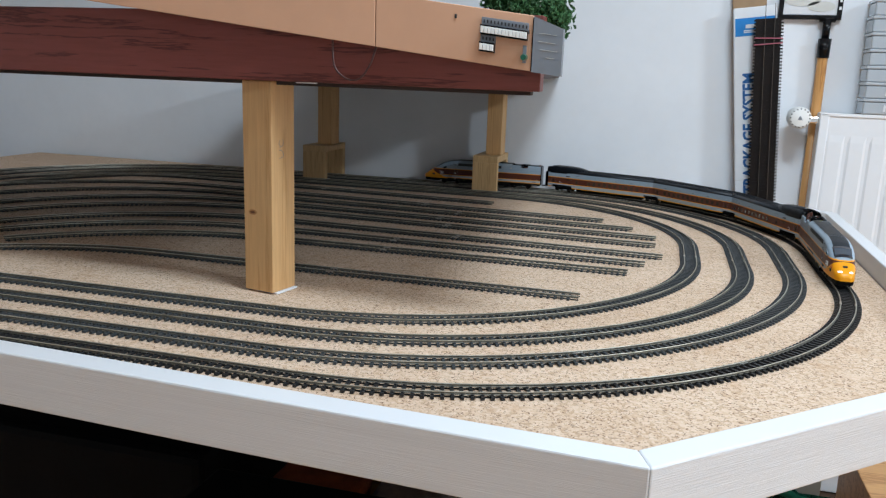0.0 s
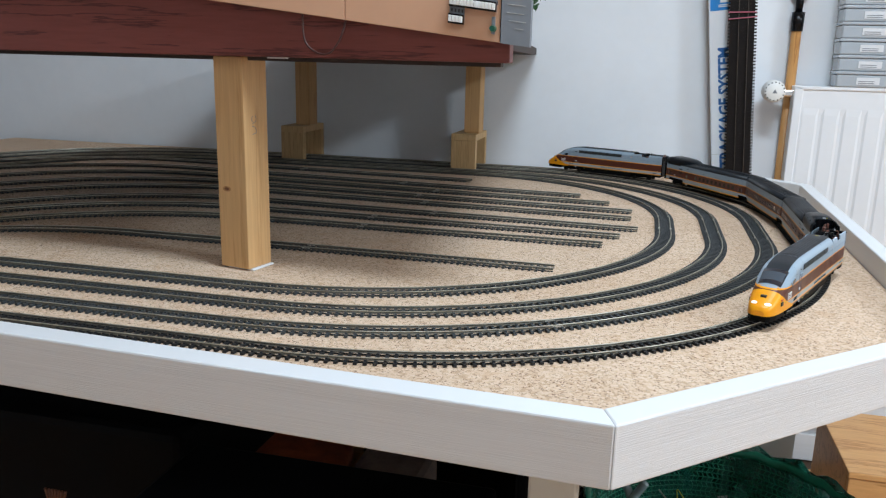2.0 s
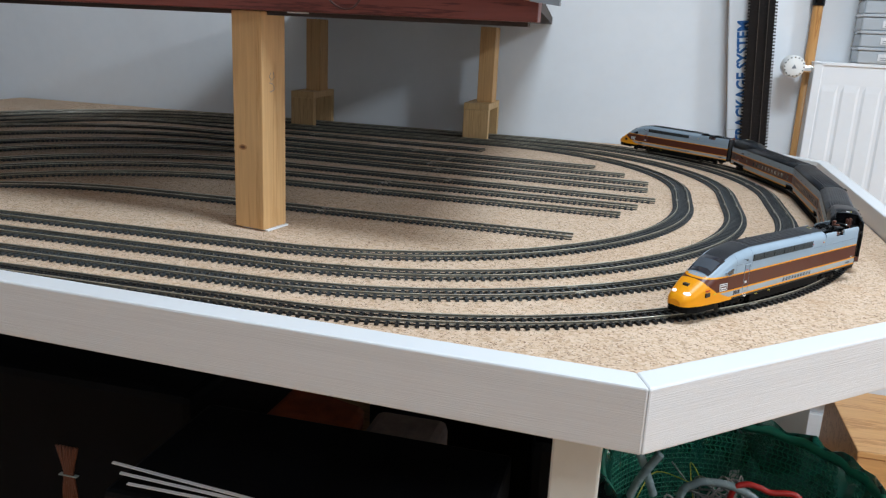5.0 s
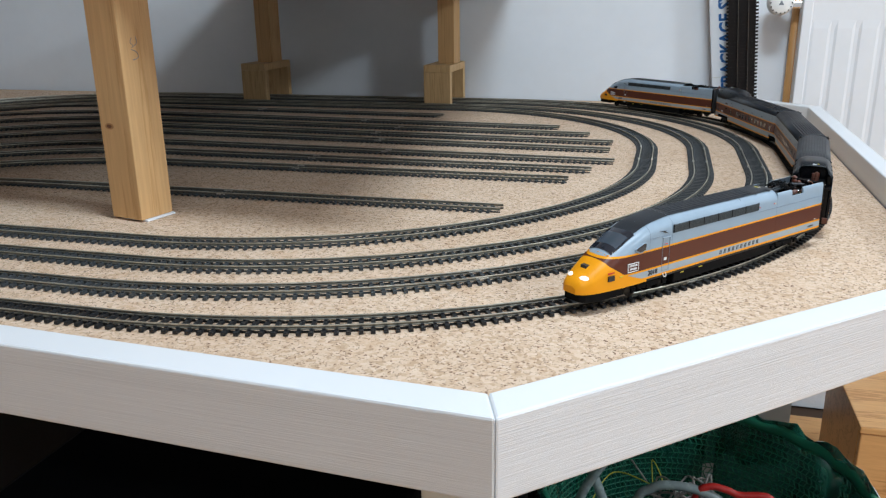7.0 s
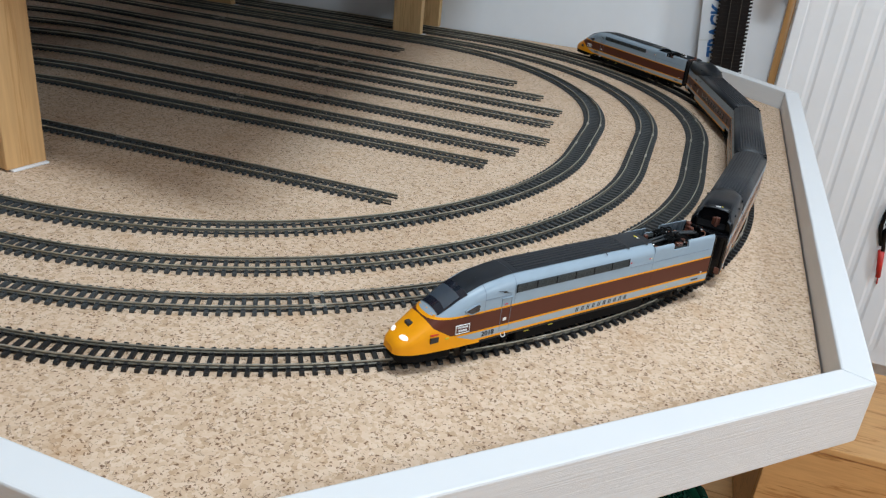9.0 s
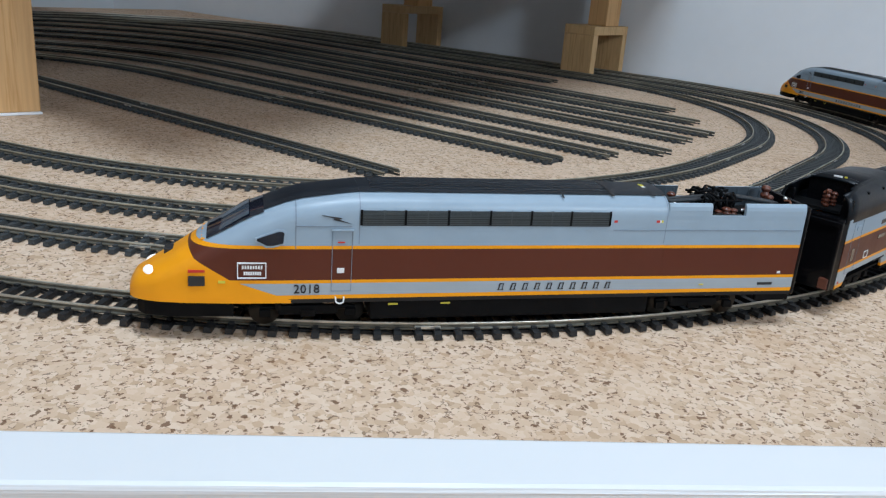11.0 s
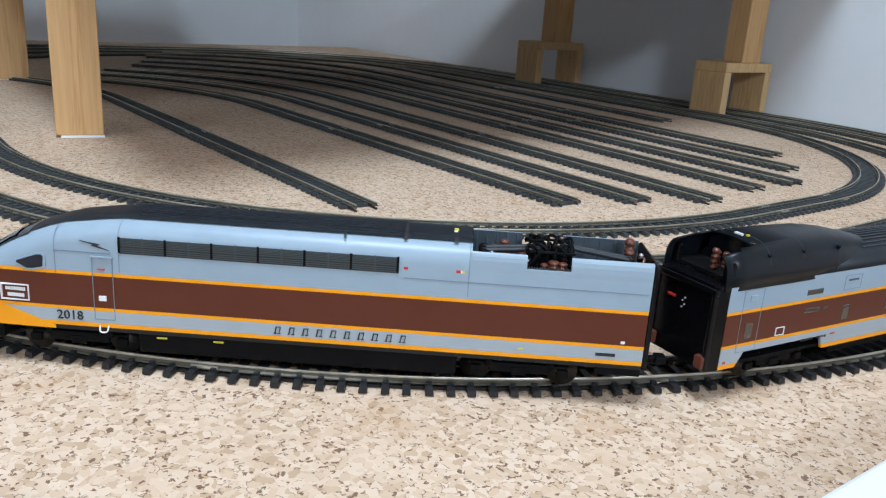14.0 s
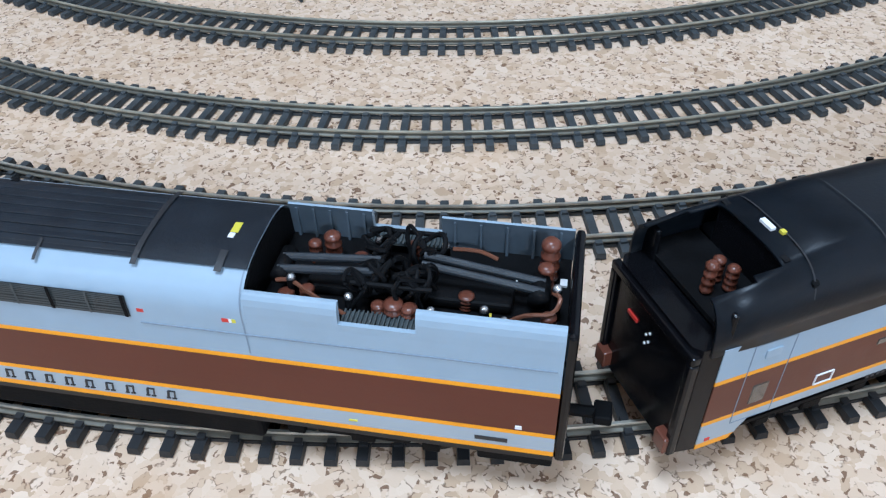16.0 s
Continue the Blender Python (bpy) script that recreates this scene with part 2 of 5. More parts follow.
GREY_LEG = plain("pale_leg_paint", (0.62, 0.62, 0.58), 0.5, vary=0.04, scale=12)
# Near-black: under-table shade put into the colour; also bush trunks and bin waste.
BLACK_AND_SHADE = plain("black_and_shade", (0.005, 0.005, 0.006), 0.7, vary=0.4, scale=10, spec=0.1)
RUST_BOX = plain("rust_red_cloth", (0.34, 0.08, 0.025), 0.8, vary=0.4, scale=25)
CREAM_BOX = plain("dull_carton", (0.38, 0.30, 0.26), 0.8, vary=0.3, scale=18)
LOCO_PAINT = banded("power_car_livery", [(0, BLACK), (0.0127, ORANGE), (0.0143, PALE), (0.0194, ORANGE), (0.0206, BROWN), (0.0335, ORANGE), (0.0348, SKY)],
                    [(0.0125, 0.086), (0.0206, 0.109), (0.029, 0.1225), (0.0345, 0.1262), (0.0385, 0.1180), (0.0405, 0.2)])
COACH_PAINT = banded("coach_livery", [(0, ORANGE), (0.0104, PALE), (0.0174, ORANGE), (0.0188, BROWN), (0.0315, ORANGE), (0.0329, SKY)])
SEAM = plain("seam_shadow", (0.19, 0.235, 0.285), 0.5)
BUNDLE_RAIL = plain("dark_rail_metal", (0.10, 0.085, 0.07), 0.4, 0.7)
FLOOD = plain("bundle_brown", (0.012, 0.0085, 0.0075), 0.65, vary=0.3, scale=60, spec=0.2)


def glassy(name, color, rough=0.08, alpha_mix=0.0):
    m, t, b = shader(name, rough, spec=0.6)
    b.inputs["Base Color"].default_value = (*color, 1)
    b.inputs["Coat Weight"].default_value = 0.6
    if alpha_mix:
        b.inputs["Transmission Weight"].default_value = alpha_mix
    return m


DARK_GLASS = glassy("dark_windscreen", (0.012, 0.015, 0.024))
# The pane's bluish reflection is put into its base colour.
REFLECTION_GLASS = glassy("reflection_blue_windscreen", (0.055, 0.07, 0.09))
COACH_GLASS = glassy("coach_glass", (0.055, 0.043, 0.034), 0.12)
CLEAR_PLASTIC = glassy("clear_plastic_box", (0.62, 0.68, 0.74), 0.2, 0.35)
MILKY_PLASTIC = glassy("milky_plastic_tub", (0.36, 0.37, 0.37), 0.35, 0.5)


def lamp_glass():
    m, t, b = shader("headlight_lens", 0.15)
    b.inputs["Base Color"].default_value = (0.75, 0.76, 0.8, 1)
    b.inputs["Emission Color"].default_value = (1, 0.97, 0.92, 1)
    b.inputs["Emission Strength"].default_value = 0.65
    return m


HEADLIGHT = lamp_glass()
LENS_OFF = glassy("unlit_lens", (0.5, 0.5, 0.52), 0.1)

# ---- mesh helpers ----


def part(name, bm, material, parent=None, label="", smooth=False):
    """Links a bmesh as one mesh object under a thing or a part."""
    me = bpy.data.meshes.new(name)
    bm.normal_update()
    bm.to_mesh(me)
    bm.free()
    return part_mesh(name, me, material, parent, label, smooth)


def part_mesh(name, me, material, parent=None, label="", smooth=False):
    me.materials.append(material)
    if smooth:
        me.polygons.foreach_set("use_smooth", [True] * len(me.polygons))
    ob = new(name, me)
    if parent is not None:
        ob.parent = parent
    if label:
        tagged(ob, label)
    return ob


def thing(name, label, category, group="", kind="", at=None):
    ob = new(name)
    ob.empty_display_size = 0.02
    if at is not None:
        ob.matrix_world = at
    return tagged(ob, label, category, group, kind)


def box(bm, x0, x1, y0, y1, z0, z1, bevel=0.0, m=None):
    r = bmesh.ops.create_cube(bm, size=1)
    vs = r["verts"]
    bmesh.ops.transform(bm, verts=vs, matrix=Matrix.Translation(((x0 + x1) / 2, (y0 + y1) / 2, (z0 + z1) / 2)) @ Matrix.Diagonal((x1 - x0, y1 - y0, z1 - z0, 1)))
    if bevel:
        es = {e for v in vs for e in v.link_edges}
        out = bmesh.ops.bevel(bm, geom=list(es), offset=bevel, segments=2, affect="EDGES", profile=0.5)
        vs = list({v for f in out["faces"] for v in f.verts} | {v for v in vs if v.is_valid})
    if m is not None:
        bmesh.ops.transform(bm, verts=vs, matrix=m)
    return vs


def a_box(x0, x1, y0, y1, z0, z1, bevel=0.0, m=None):
    bm = bmesh.new()
    box(bm, x0, x1, y0, y1, z0, z1, bevel, m)
    return bm


def rod(bm, a, b, r, r2=None, n=10):
    a, b = Vector(a), Vector(b)
    d = b - a
    q = d.to_track_quat("Z", "Y").to_matrix().to_4x4()
    bmesh.ops.create_cone(bm, cap_ends=True, segments=n, radius1=r, radius2=r if r2 is None else r2, depth=d.length, matrix=Matrix.Translation((a + b) / 2) @ q)


def lathe(bm, profile, n=14, m=None):
    rings = []
    for r, z in profile:
        rings.append([bm.verts.new((r * math.cos(2 * math.pi * i / n), r * math.sin(2 * math.pi * i / n), z)) for i in range(n)])
    for a, b in zip(rings, rings[1:]):
        for i in range(n):
            bm.faces.new((a[i], a[(i + 1) % n], b[(i + 1) % n], b[i]))
    bm.faces.new(rings[0][::-1])
    bm.faces.new(rings[-1])
    if m is not None:
        bmesh.ops.transform(bm, verts=[v for r in rings for v in r], matrix=m)


def tube(bm, pts, r, n=6):
    """A bent wire or hose through the points."""
    pts = [Vector(p) for p in pts]
    rings = []
    for i, p in enumerate(pts):
        d = (pts[min(i + 1, len(pts) - 1)] - pts[max(i - 1, 0)]).normalized()
        u = d.cross(Vector((0, 0, 1)))
        u = u.normalized() if u.length > 0.05 else Vector((1, 0, 0))
        w = d.cross(u)
        rings.append([bm.verts.new(p + r * (math.cos(a) * u + math.sin(a) * w)) for a in (2 * math.pi * k / n for k in range(n))])
    for a, b in zip(rings, rings[1:]):
        for i in range(n):
            bm.faces.new((a[i], a[(i + 1) % n], b[(i + 1) % n], b[i]))
    bm.faces.new(rings[0][::-1])
    bm.faces.new(rings[-1])


def curl(pts, n=24):
    """Smooth points through a few given ones (Catmull-Rom)."""
    pts = [Vector(p) for p in pts]
    out = []
    for i in range(len(pts) - 1):
        p0, p1, p2, p3 = pts[max(i - 1, 0)], pts[i], pts[i + 1], pts[min(i + 2, len(pts) - 1)]
        k = max(2, n // (len(pts) - 1))
        for j in range(k):
            s = j / k
            out.append(0.5 * (2 * p1 + (p2 - p0) * s + (2 * p0 - 5 * p1 + 4 * p2 - p3) * s * s + (3 * p1 - p0 - 3 * p2 + p3) * s ** 3))
    return out + [pts[-1]]


def prism(bm, outline, a, b, axis="z"):
    """An outline in the plane extruded from a to b along an axis."""
    def at(u, v, w):
        return {"z": (u, v, w), "y": (u, w, v), "x": (w, u, v)}[axis]
    lo = [bm.verts.new(at(u, v, a)) for u, v in outline]
    hi = [bm.verts.new(at(u, v, b)) for u, v in outline]
    n = len(outline)
    for i in range(n):
        bm.faces.new((lo[i], lo[(i + 1) % n], hi[(i + 1) % n], hi[i]))
    bm.faces.new(lo[::-1])
    bm.faces.new(hi)
    bmesh.ops.recalc_face_normals(bm, faces=bm.faces[:])


def letters(text, size, depth, material, parent, m, name="lettering", label="", width=0.0, bold=0.0):
    """Raised lettering in the built-in font; m turns it from the x-y plane."""
    cu = bpy.data.curves.new(name, "FONT")
    cu.body, cu.size, cu.extrude, cu.align_x, cu.align_y, cu.resolution_u, cu.offset = text, size, depth, "CENTER", "CENTER", 2, bold
    tmp = new(name, cu)
    me = bpy.data.meshes.new_from_object(tmp.evaluated_get(bpy.context.evaluated_depsgraph_get()))
    bpy.data.objects.remove(tmp)
    if width:
        xs = [v.co.x for v in me.vertices]
        me.transform(Matrix.Diagonal((width / (max(xs) - min(xs)), 1, 1, 1)))
    me.transform(m)
    me.materials.clear()
    return part_mesh(name, me, material, parent, label)


# ---- room ----
BOARD = 0.68
RAILTOP = BOARD + 0.0057
WALL_Y = 1.462
# South, west and east walls are unseen; they close the room for bounce.
for name, dims, mat in (("wall_north", (-2.2, 4.6, WALL_Y, WALL_Y + 0.1, 0, 2.4), WALL_PAINT), ("wall_south", (-2.2, 4.6, -2.5, -2.4, 0, 2.4), BOUNCE_WALL),
                        ("wall_west", (-2.2, -2.1, -2.4, WALL_Y, 0, 2.4), BOUNCE_WALL), ("wall_east", (4.5, 4.6, -2.4, WALL_Y, 0, 2.4), BOUNCE_WALL),
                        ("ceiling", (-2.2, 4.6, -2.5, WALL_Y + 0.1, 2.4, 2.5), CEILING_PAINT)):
    tagged(part(name, a_box(*dims), mat), ("plain white painted " if mat is not BOUNCE_WALL else "unseen bounce-toned painted ") + name.split("_")[0] + " of the hobby room", name.split("_")[0], kind="structure")
floor = tagged(part("floor", a_box(-2.2, 4.6, -2.5, WALL_Y + 0.1, -0.1, -0.004), JOINT), "orange-brown laminate plank floor", "floor", kind="structure")
tagged(part("baseboard", a_box(-2.1, 4.5, WALL_Y - 0.014, WALL_Y - 0.001, 0.0, 0.07, 0.003), WHITE_PAINT), "white skirting board along the wall", "baseboard", kind="structure")
PLANKS = {}


def plank_mesh(length):
    """One board of the floor; boards of one length share their mesh."""
    key = round(length, 3)
    if key not in PLANKS:
        me = bpy.data.meshes.new("plank")
        bm = a_box(0, length, 0, 0.117, -0.004, 0.0, 0.0008)
        bm.to_mesh(me)
        bm.free()
        me.materials.append(FLOOR_WOOD)
        PLANKS[key] = me
    return PLANKS[key]


for i in range(32):
    for j in range(7):
        x0 = -3.35 + j * 1.182 + (i % 3) * 0.37
        x1 = min(x0 + 1.18, 4.498)
        x0 = max(x0, -2.098)
        if x1 - x0 > 0.05:
            ob = new("plank", plank_mesh(x1 - x0))
            ob.parent = floor
            ob.location = (x0, -2.4 + i * 0.119, 0)

# ---- table with raised rim ----
table = thing("layout_table", "low octagonal model railway table with white painted rim and cork top", "table")
RIM = [(-1.75, 0.088), (0.0, 0.0), (0.316, 0.296), (0.327, 1.196), (0.063, 1.46)]
INNER = [(-1.75, 0.112), (-0.009, 0.0245), (0.2945, 0.3045), (0.305, 1.187), (0.046, 1.446)]


def rim_plank(a, b, ai, bi):
    z0, z1 = BOARD - 0.019, BOARD + 0.0285
    bm = bmesh.new()
    corner = [a, b, bi, ai]
    lo = [bm.verts.new((x, y, z0)) for x, y in corner]
    hi = [bm.verts.new((x, y, z1)) for x, y in corner]
    for i in range(4):
        bm.faces.new((lo[i], lo[(i + 1) % 4], hi[(i + 1) % 4], hi[i]))
    bm.faces.new(lo[::-1])
    bm.faces.new(hi)
    bmesh.ops.recalc_face_normals(bm, faces=bm.faces[:])
    bmesh.ops.bevel(bm, geom=bm.edges[:], offset=0.0016, segments=2, affect="EDGES", profile=0.5)
    return bm


for k in range(4):
    part("rim", rim_plank(RIM[k], RIM[k + 1], INNER[k], INNER[k + 1]), WHITE_PAINT, table, "white gloss-painted wooden rim plank")
bm = bmesh.new()
prism(bm, [(-1.75, 0.1135), (-0.0085, 0.026), (0.2930, 0.3055), (0.3035, 1.1865), (0.0445, 1.4445), (-1.75, 1.4445)], BOARD - 0.012, BOARD)
part("cork_top", bm, CORK, table, "speckled tan cork sheet")
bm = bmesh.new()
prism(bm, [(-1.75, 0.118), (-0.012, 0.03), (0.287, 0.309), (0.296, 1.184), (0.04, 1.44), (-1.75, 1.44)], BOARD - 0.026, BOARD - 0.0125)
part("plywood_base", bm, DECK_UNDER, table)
for x, y in ((-0.045, 0.10), (0.20, 1.10), (-1.6, 0.10), (-1.6, 1.35)):
    part("leg", a_box(x - 0.019, x + 0.019, y - 0.019, y + 0.019, 0.0, BOARD - 0.027, 0.002), GREY_LEG, table, "pale painted square leg")

# ---- tracks ----


def loop_points(yf, xa, yr, rf, rr, mid=-0.66, step=0.005):
    """Half from the rear straight round the open end to the front straight, then mirrored back: a closed oval."""
    half = [(mid, yr)]
    c = (xa - rr, yr - rr)
    n = int(rr * math.pi / 2 / step)
    half += [(c[0] + rr * math.sin(i / n * math.pi / 2), c[1] + rr * math.cos(i / n * math.pi / 2)) for i in range(n + 1)]
    c = (xa - rf, yf + rf)
    n = int(rf * math.pi / 2 / step)
    half += [(c[0] + rf * math.cos(i / n * math.pi / 2), c[1] - rf * math.sin(i / n * math.pi / 2)) for i in range(n + 1)]
    half.append((mid, yf))
    return half + [(2 * mid - x, y) for x, y in half[::-1]][1:]


class Way:
    """A line in the plan by distance along it."""

    def __init__(self, pts):
        self.p = [pts[0]]
        for q in pts[1:]:
            if math.dist(q, self.p[-1]) > 1e-5:
                self.p.append(q)
        self.s = [0.0]
        for a, b in zip(self.p, self.p[1:]):
            self.s.append(self.s[-1] + math.dist(a, b))
        self.length = self.s[-1]

    def at(self, d):
        d = min(max(d, 0.0), self.length)
        i = min(int(np.searchsorted(self.s, d, side="right")) - 1, len(self.p) - 2)
        a, b = self.p[i], self.p[i + 1]
        k = (d - self.s[i]) / (self.s[i + 1] - self.s[i])
        return Vector((a[0] + (b[0] - a[0]) * k, a[1] + (b[1] - a[1]) * k))

    def heading(self, d):
        v = self.at(d + 0.002) - self.at(d - 0.002)
        return math.atan2(v.y, v.x)


RAIL_PROFILE = ((-0.0011, 0.0), (-0.0011, 0.0005), (-0.0003, 0.0009), (-0.0003, 0.0022), (0.0003, 0.0022), (0.0003, 0.0009), (0.0011, 0.0005), (0.0011, 0.0))
HEAD_PROFILE = ((-0.0003, 0.0019), (-0.0005, 0.0022), (-0.0005, 0.0027), (-0.0004, 0.0029), (0.0004, 0.0029), (0.0005, 0.0027), (0.0005, 0.0022), (0.0003, 0.0019))


def swept(way, d0, d1, offset, profile, z, step=0.008):
    bm = bmesh.new()
    n = max(2, int((d1 - d0) / step))
    rings = []
    for i in range(n + 1):
        d = d0 + (d1 - d0) * i / n
        p, h = way.at(d), way.heading(d)
        nx, ny = -math.sin(h), math.cos(h)
        rings.append([bm.verts.new((p.x + nx * (offset + u), p.y + ny * (offset + u), z + w)) for u, w in profile])
    m = len(profile)
    for a, b in zip(rings, rings[1:]):
        for i in range(m):
            bm.faces.new((a[i], a[(i + 1) % m], b[(i + 1) % m], b[i]))
    bm.faces.new(rings[0])
    bm.faces.new(rings[-1][::-1])
    bmesh.ops.recalc_face_normals(bm, faces=bm.faces[:])
    return bm


def sleeper_mesh(mat):
    bm = bmesh.new()
    box(bm, -0.0017, 0.0017, -0.0153, 0.0153, 0.0, 0.0023)
    for v in bm.verts:
        if v.co.z > 0.001:
            v.co.x *= 0.86
            v.co.y *= 0.985
    for s in (-1, 1):
        for q in (-1, 1):
            y = s * 0.00825 + q * 0.0019
            box(bm, -0.0011, 0.0011, y - 0.0009, y + 0.0009, 0.0022, 0.0033)
    me = bpy.data.meshes.new("sleeper")
    bm.to_mesh(me)
    bm.free()
    me.materials.append(mat)
    return me


SLEEPER_MESH = sleeper_mesh(SLEEPER)
SLEEPER_MESH_BLACK = sleeper_mesh(SLEEPER_BLACK)
BOX_V = [(sx, sy, sz) for sx in (-1, 1) for sy in (-1, 1) for sz in (0, 1)]
BOX_F = [(0, 1, 3, 2), (4, 6, 7, 5), (0, 4, 5, 1), (2, 3, 7, 6), (0, 2, 6, 4), (1, 5, 7, 3)]
PITCH = 0.0083


def lay_track(name, label, way, near, rail, d0=0.0, d1=None, joints=(), black=False):
    tie = SLEEPER_BLACK if black else SLEEPER
    d1 = way.length if d1 is None else d1
    t = thing(name, label, "model track", "tracks on the table", at=pose(0, 0, 0))
    for s in (-1, 1):
        part("rail", swept(way, d0, d1, s * 0.00865, RAIL_PROFILE, BOARD + 0.0028), RAIL_WEB, t)
        part("rail_head", swept(way, d0, d1, s * 0.00865, HEAD_PROFILE, BOARD + 0.0028), rail, t, "worn bare metal rail head")
        part("web", swept(way, d0, d1, s * 0.00865, ((-0.0007, 0), (-0.0007, 0.0012), (0.0007, 0.0012), (0.0007, 0)), BOARD + 0.0004, 0.012), tie, t)
    rng = random.Random(name + label)
    far_v, far_f, count = [], [], 0
    for i in range(int((d1 - d0) / PITCH)):
        d = d0 + (i + 0.5) * PITCH
        p, h = way.at(d), way.heading(d) + rng.uniform(-0.02, 0.02)
        if near(p) and count < 300:
            ob = new("sleeper", SLEEPER_MESH_BLACK if black else SLEEPER_MESH)
            ob.parent = t
            ob.location, ob.rotation_euler = (p.x, p.y, BOARD + 0.0006), (0, 0, h)
            count += 1
        else:
            c, s, k = math.cos(h), math.sin(h), len(far_v)
            for sx, sy, sz in BOX_V:
                u, w = sx * 0.00155, sy * 0.0153
                far_v.append((p.x + c * u - s * w, p.y + s * u + c * w, BOARD + 0.0006 + sz * 0.0023))
            far_f += [tuple(k + j for j in f) for f in BOX_F]
    if far_v:
        me = bpy.data.meshes.new("sleeper_rest")
        me.from_pydata(far_v, [], far_f)
        tagged(part_mesh("sleeper_rest", me, tie, t), kind="stuff")
    for d in joints:
        for s in (-1, 1):
            p, h = way.at(d), way.heading(d)
            bm = a_box(-0.0055, 0.0055, -0.0012, 0.0012, 0, 0.0012, 0.0002, pose(p.x - s * 0.00865 * math.sin(h), p.y + s * 0.00865 * math.cos(h), BOARD + 0.0032, 0, 0, math.degrees(h)))
            part("rail_joiner", bm, JOINER, t)
    return t


LOOPS = [("inner", (0.292, 0.045, 1.252, 0.455, 0.400)), ("second", (0.234, 0.116, 1.296, 0.49, 0.425)), ("third", (0.173, 0.184, 1.358, 0.56, 0.480)), ("outer", (0.118, 0.238, 1.402, 0.555, 0.525))]
WAYS = {k: Way(loop_points(*v)) for k, v in LOOPS}
OUTER = WAYS["outer"]


def apex(k):
    """Distance along a loop at which the straight of its open end begins."""
    yf, xa, yr, rf, rr = dict(LOOPS)[k]
    return (xa - rr + 0.66) + rr * math.pi / 2


# ---- sidings: straight to their ends, curved in from the throat ----


def siding_way(y, x_end, x_curve, r=0.438, turn=62, fan=0.0):
    n = 40
    c, q = math.cos(radians(fan)), math.sin(radians(fan))
    a = [(x_curve - r * math.sin(radians(turn) * (1 - i / n)), y - r + r * math.cos(radians(turn) * (1 - i / n))) for i in range(n + 1)]
    return Way([(x_end + (u - x_end) * c + (v - y) * q, y - (u - x_end) * q + (v - y) * c) for u, v in a] + [(x_end, y)])


SIDINGS = [(0.482, -0.094, -0.69, 36), (0.637, -0.043, -0.60, 52), (0.700, -0.021, -0.636, 58), (0.762, 0.004, -0.665, 62), (0.846, -0.008, -0.73, 66),
           (0.910, -0.008, -0.795, 70), (0.978, -0.050, -0.885, 74), (1.044, -0.108, -0.97, 76), (1.150, -0.345, -1.04, 60)]

# ---- train ----
HALF = 0.0172
TOP_LINE = ((0.1414, 0.0165), (0.1400, 0.0200), (0.1360, 0.0230), (0.1298, 0.0275), (0.1166, 0.0378), (0.103, 0.0462), (0.0845, 0.0530), (0.0672, 0.0556), (0.0594, 0.0564), (-0.15, 0.0564))
SIDE_LINE = ((0.1414, 0.0058), (0.1400, 0.0085), (0.1370, 0.0110), (0.1320, 0.0132), (0.1240, 0.0150), (0.110, 0.0165), (0.092, 0.0172), (-0.15, 0.0172))


def along(line, x):
    xs, ys = [p[0] for p in line][::-1], [p[1] for p in line][::-1]
    return float(np.interp(x, xs, ys))


def hull(x, u, out=0.0):
    """A point on the power car's shell: u from 0 (one skirt) over the roof (0.5) to 1 (the other skirt)."""
    w, h, low = along(SIDE_LINE, x) + out, along(TOP_LINE, x) + out, 0.0112
    knee = low + (h - low) * (0.76 if x < 0.09 else 0.76 - 0.41 * min(1, (x - 0.09) / 0.045))
    s = -1 if u < 0.5 else 1
    k = u / 0.25 if u < 0.25 else (1 - u) / 0.25 if u > 0.75 else None
    if k is not None:
        return Vector((x, s * w * (1 - 0.02 * k), low + (knee - low) * k))
    a = (u - 0.25) / 0.5 * math.pi
    c, q = math.cos(a), math.sin(a)
    n = 2.8 if x < 0.09 else 2.8 - 0.4 * min(1, (x - 0.09) / 0.045)
    return Vector((x, -math.copysign(abs(c) ** (2 / n), c) * w * 0.98, knee + (h - knee) * abs(q) ** (2 / n)))


def shell(bm, xs, us, out=0.0, close=False):
    rows = [[bm.verts.new(hull(x, u, out)) for u in us] for x in xs]
    for a, b in zip(rows, rows[1:]):
        for i in range(len(us) - 1):
            bm.faces.new((a[i], b[i], b[i + 1], a[i + 1]))
    if close:
        bm.faces.new(rows[0])
        bm.faces.new(rows[-1][::-1])
    bmesh.ops.recalc_face_normals(bm, faces=bm.faces[:])
    return rows


US = [i / 56 for i in range(57)]
NOSE_XS = [0.1414, 0.1408, 0.1395, 0.138, 0.1355, 0.132, 0.128, 0.124, 0.120, 0.1155, 0.111, 0.106, 0.100, 0.094, 0.088, 0.082, 0.075, 0.068, 0.06]


def side_rect(name, parent, mat, x0, x1, z0, z1, side, proud=0.0003, depth=0.0008, bevel=0.0, y=HALF, label=""):
    """A thin raised plate on a car's side."""
    a, b = (y - depth + proud, y + proud) if side > 0 else (-y - proud, -y - proud + depth)
    return part(name, a_box(min(x0, x1), max(x0, x1), a, b, z0, z1, bevel), mat, parent, label)


def outline(name, parent, mat, x0, x1, z0, z1, side, w=0.0005, y=HALF, proud=0.0003):
    bm = bmesh.new()
    a, b = (y - 0.0006, y + proud) if side > 0 else (-y - proud, -y + 0.0006)
    for u0, u1, v0, v1 in ((x0, x1, z1 - w, z1), (x0, x1, z0, z0 + w), (x0, x0 + w, z0 + w, z1 - w), (x1 - w, x1, z0 + w, z1 - w)):
        box(bm, u0, u1, a, b, v0, v1)
    return part(name, bm, mat, parent)


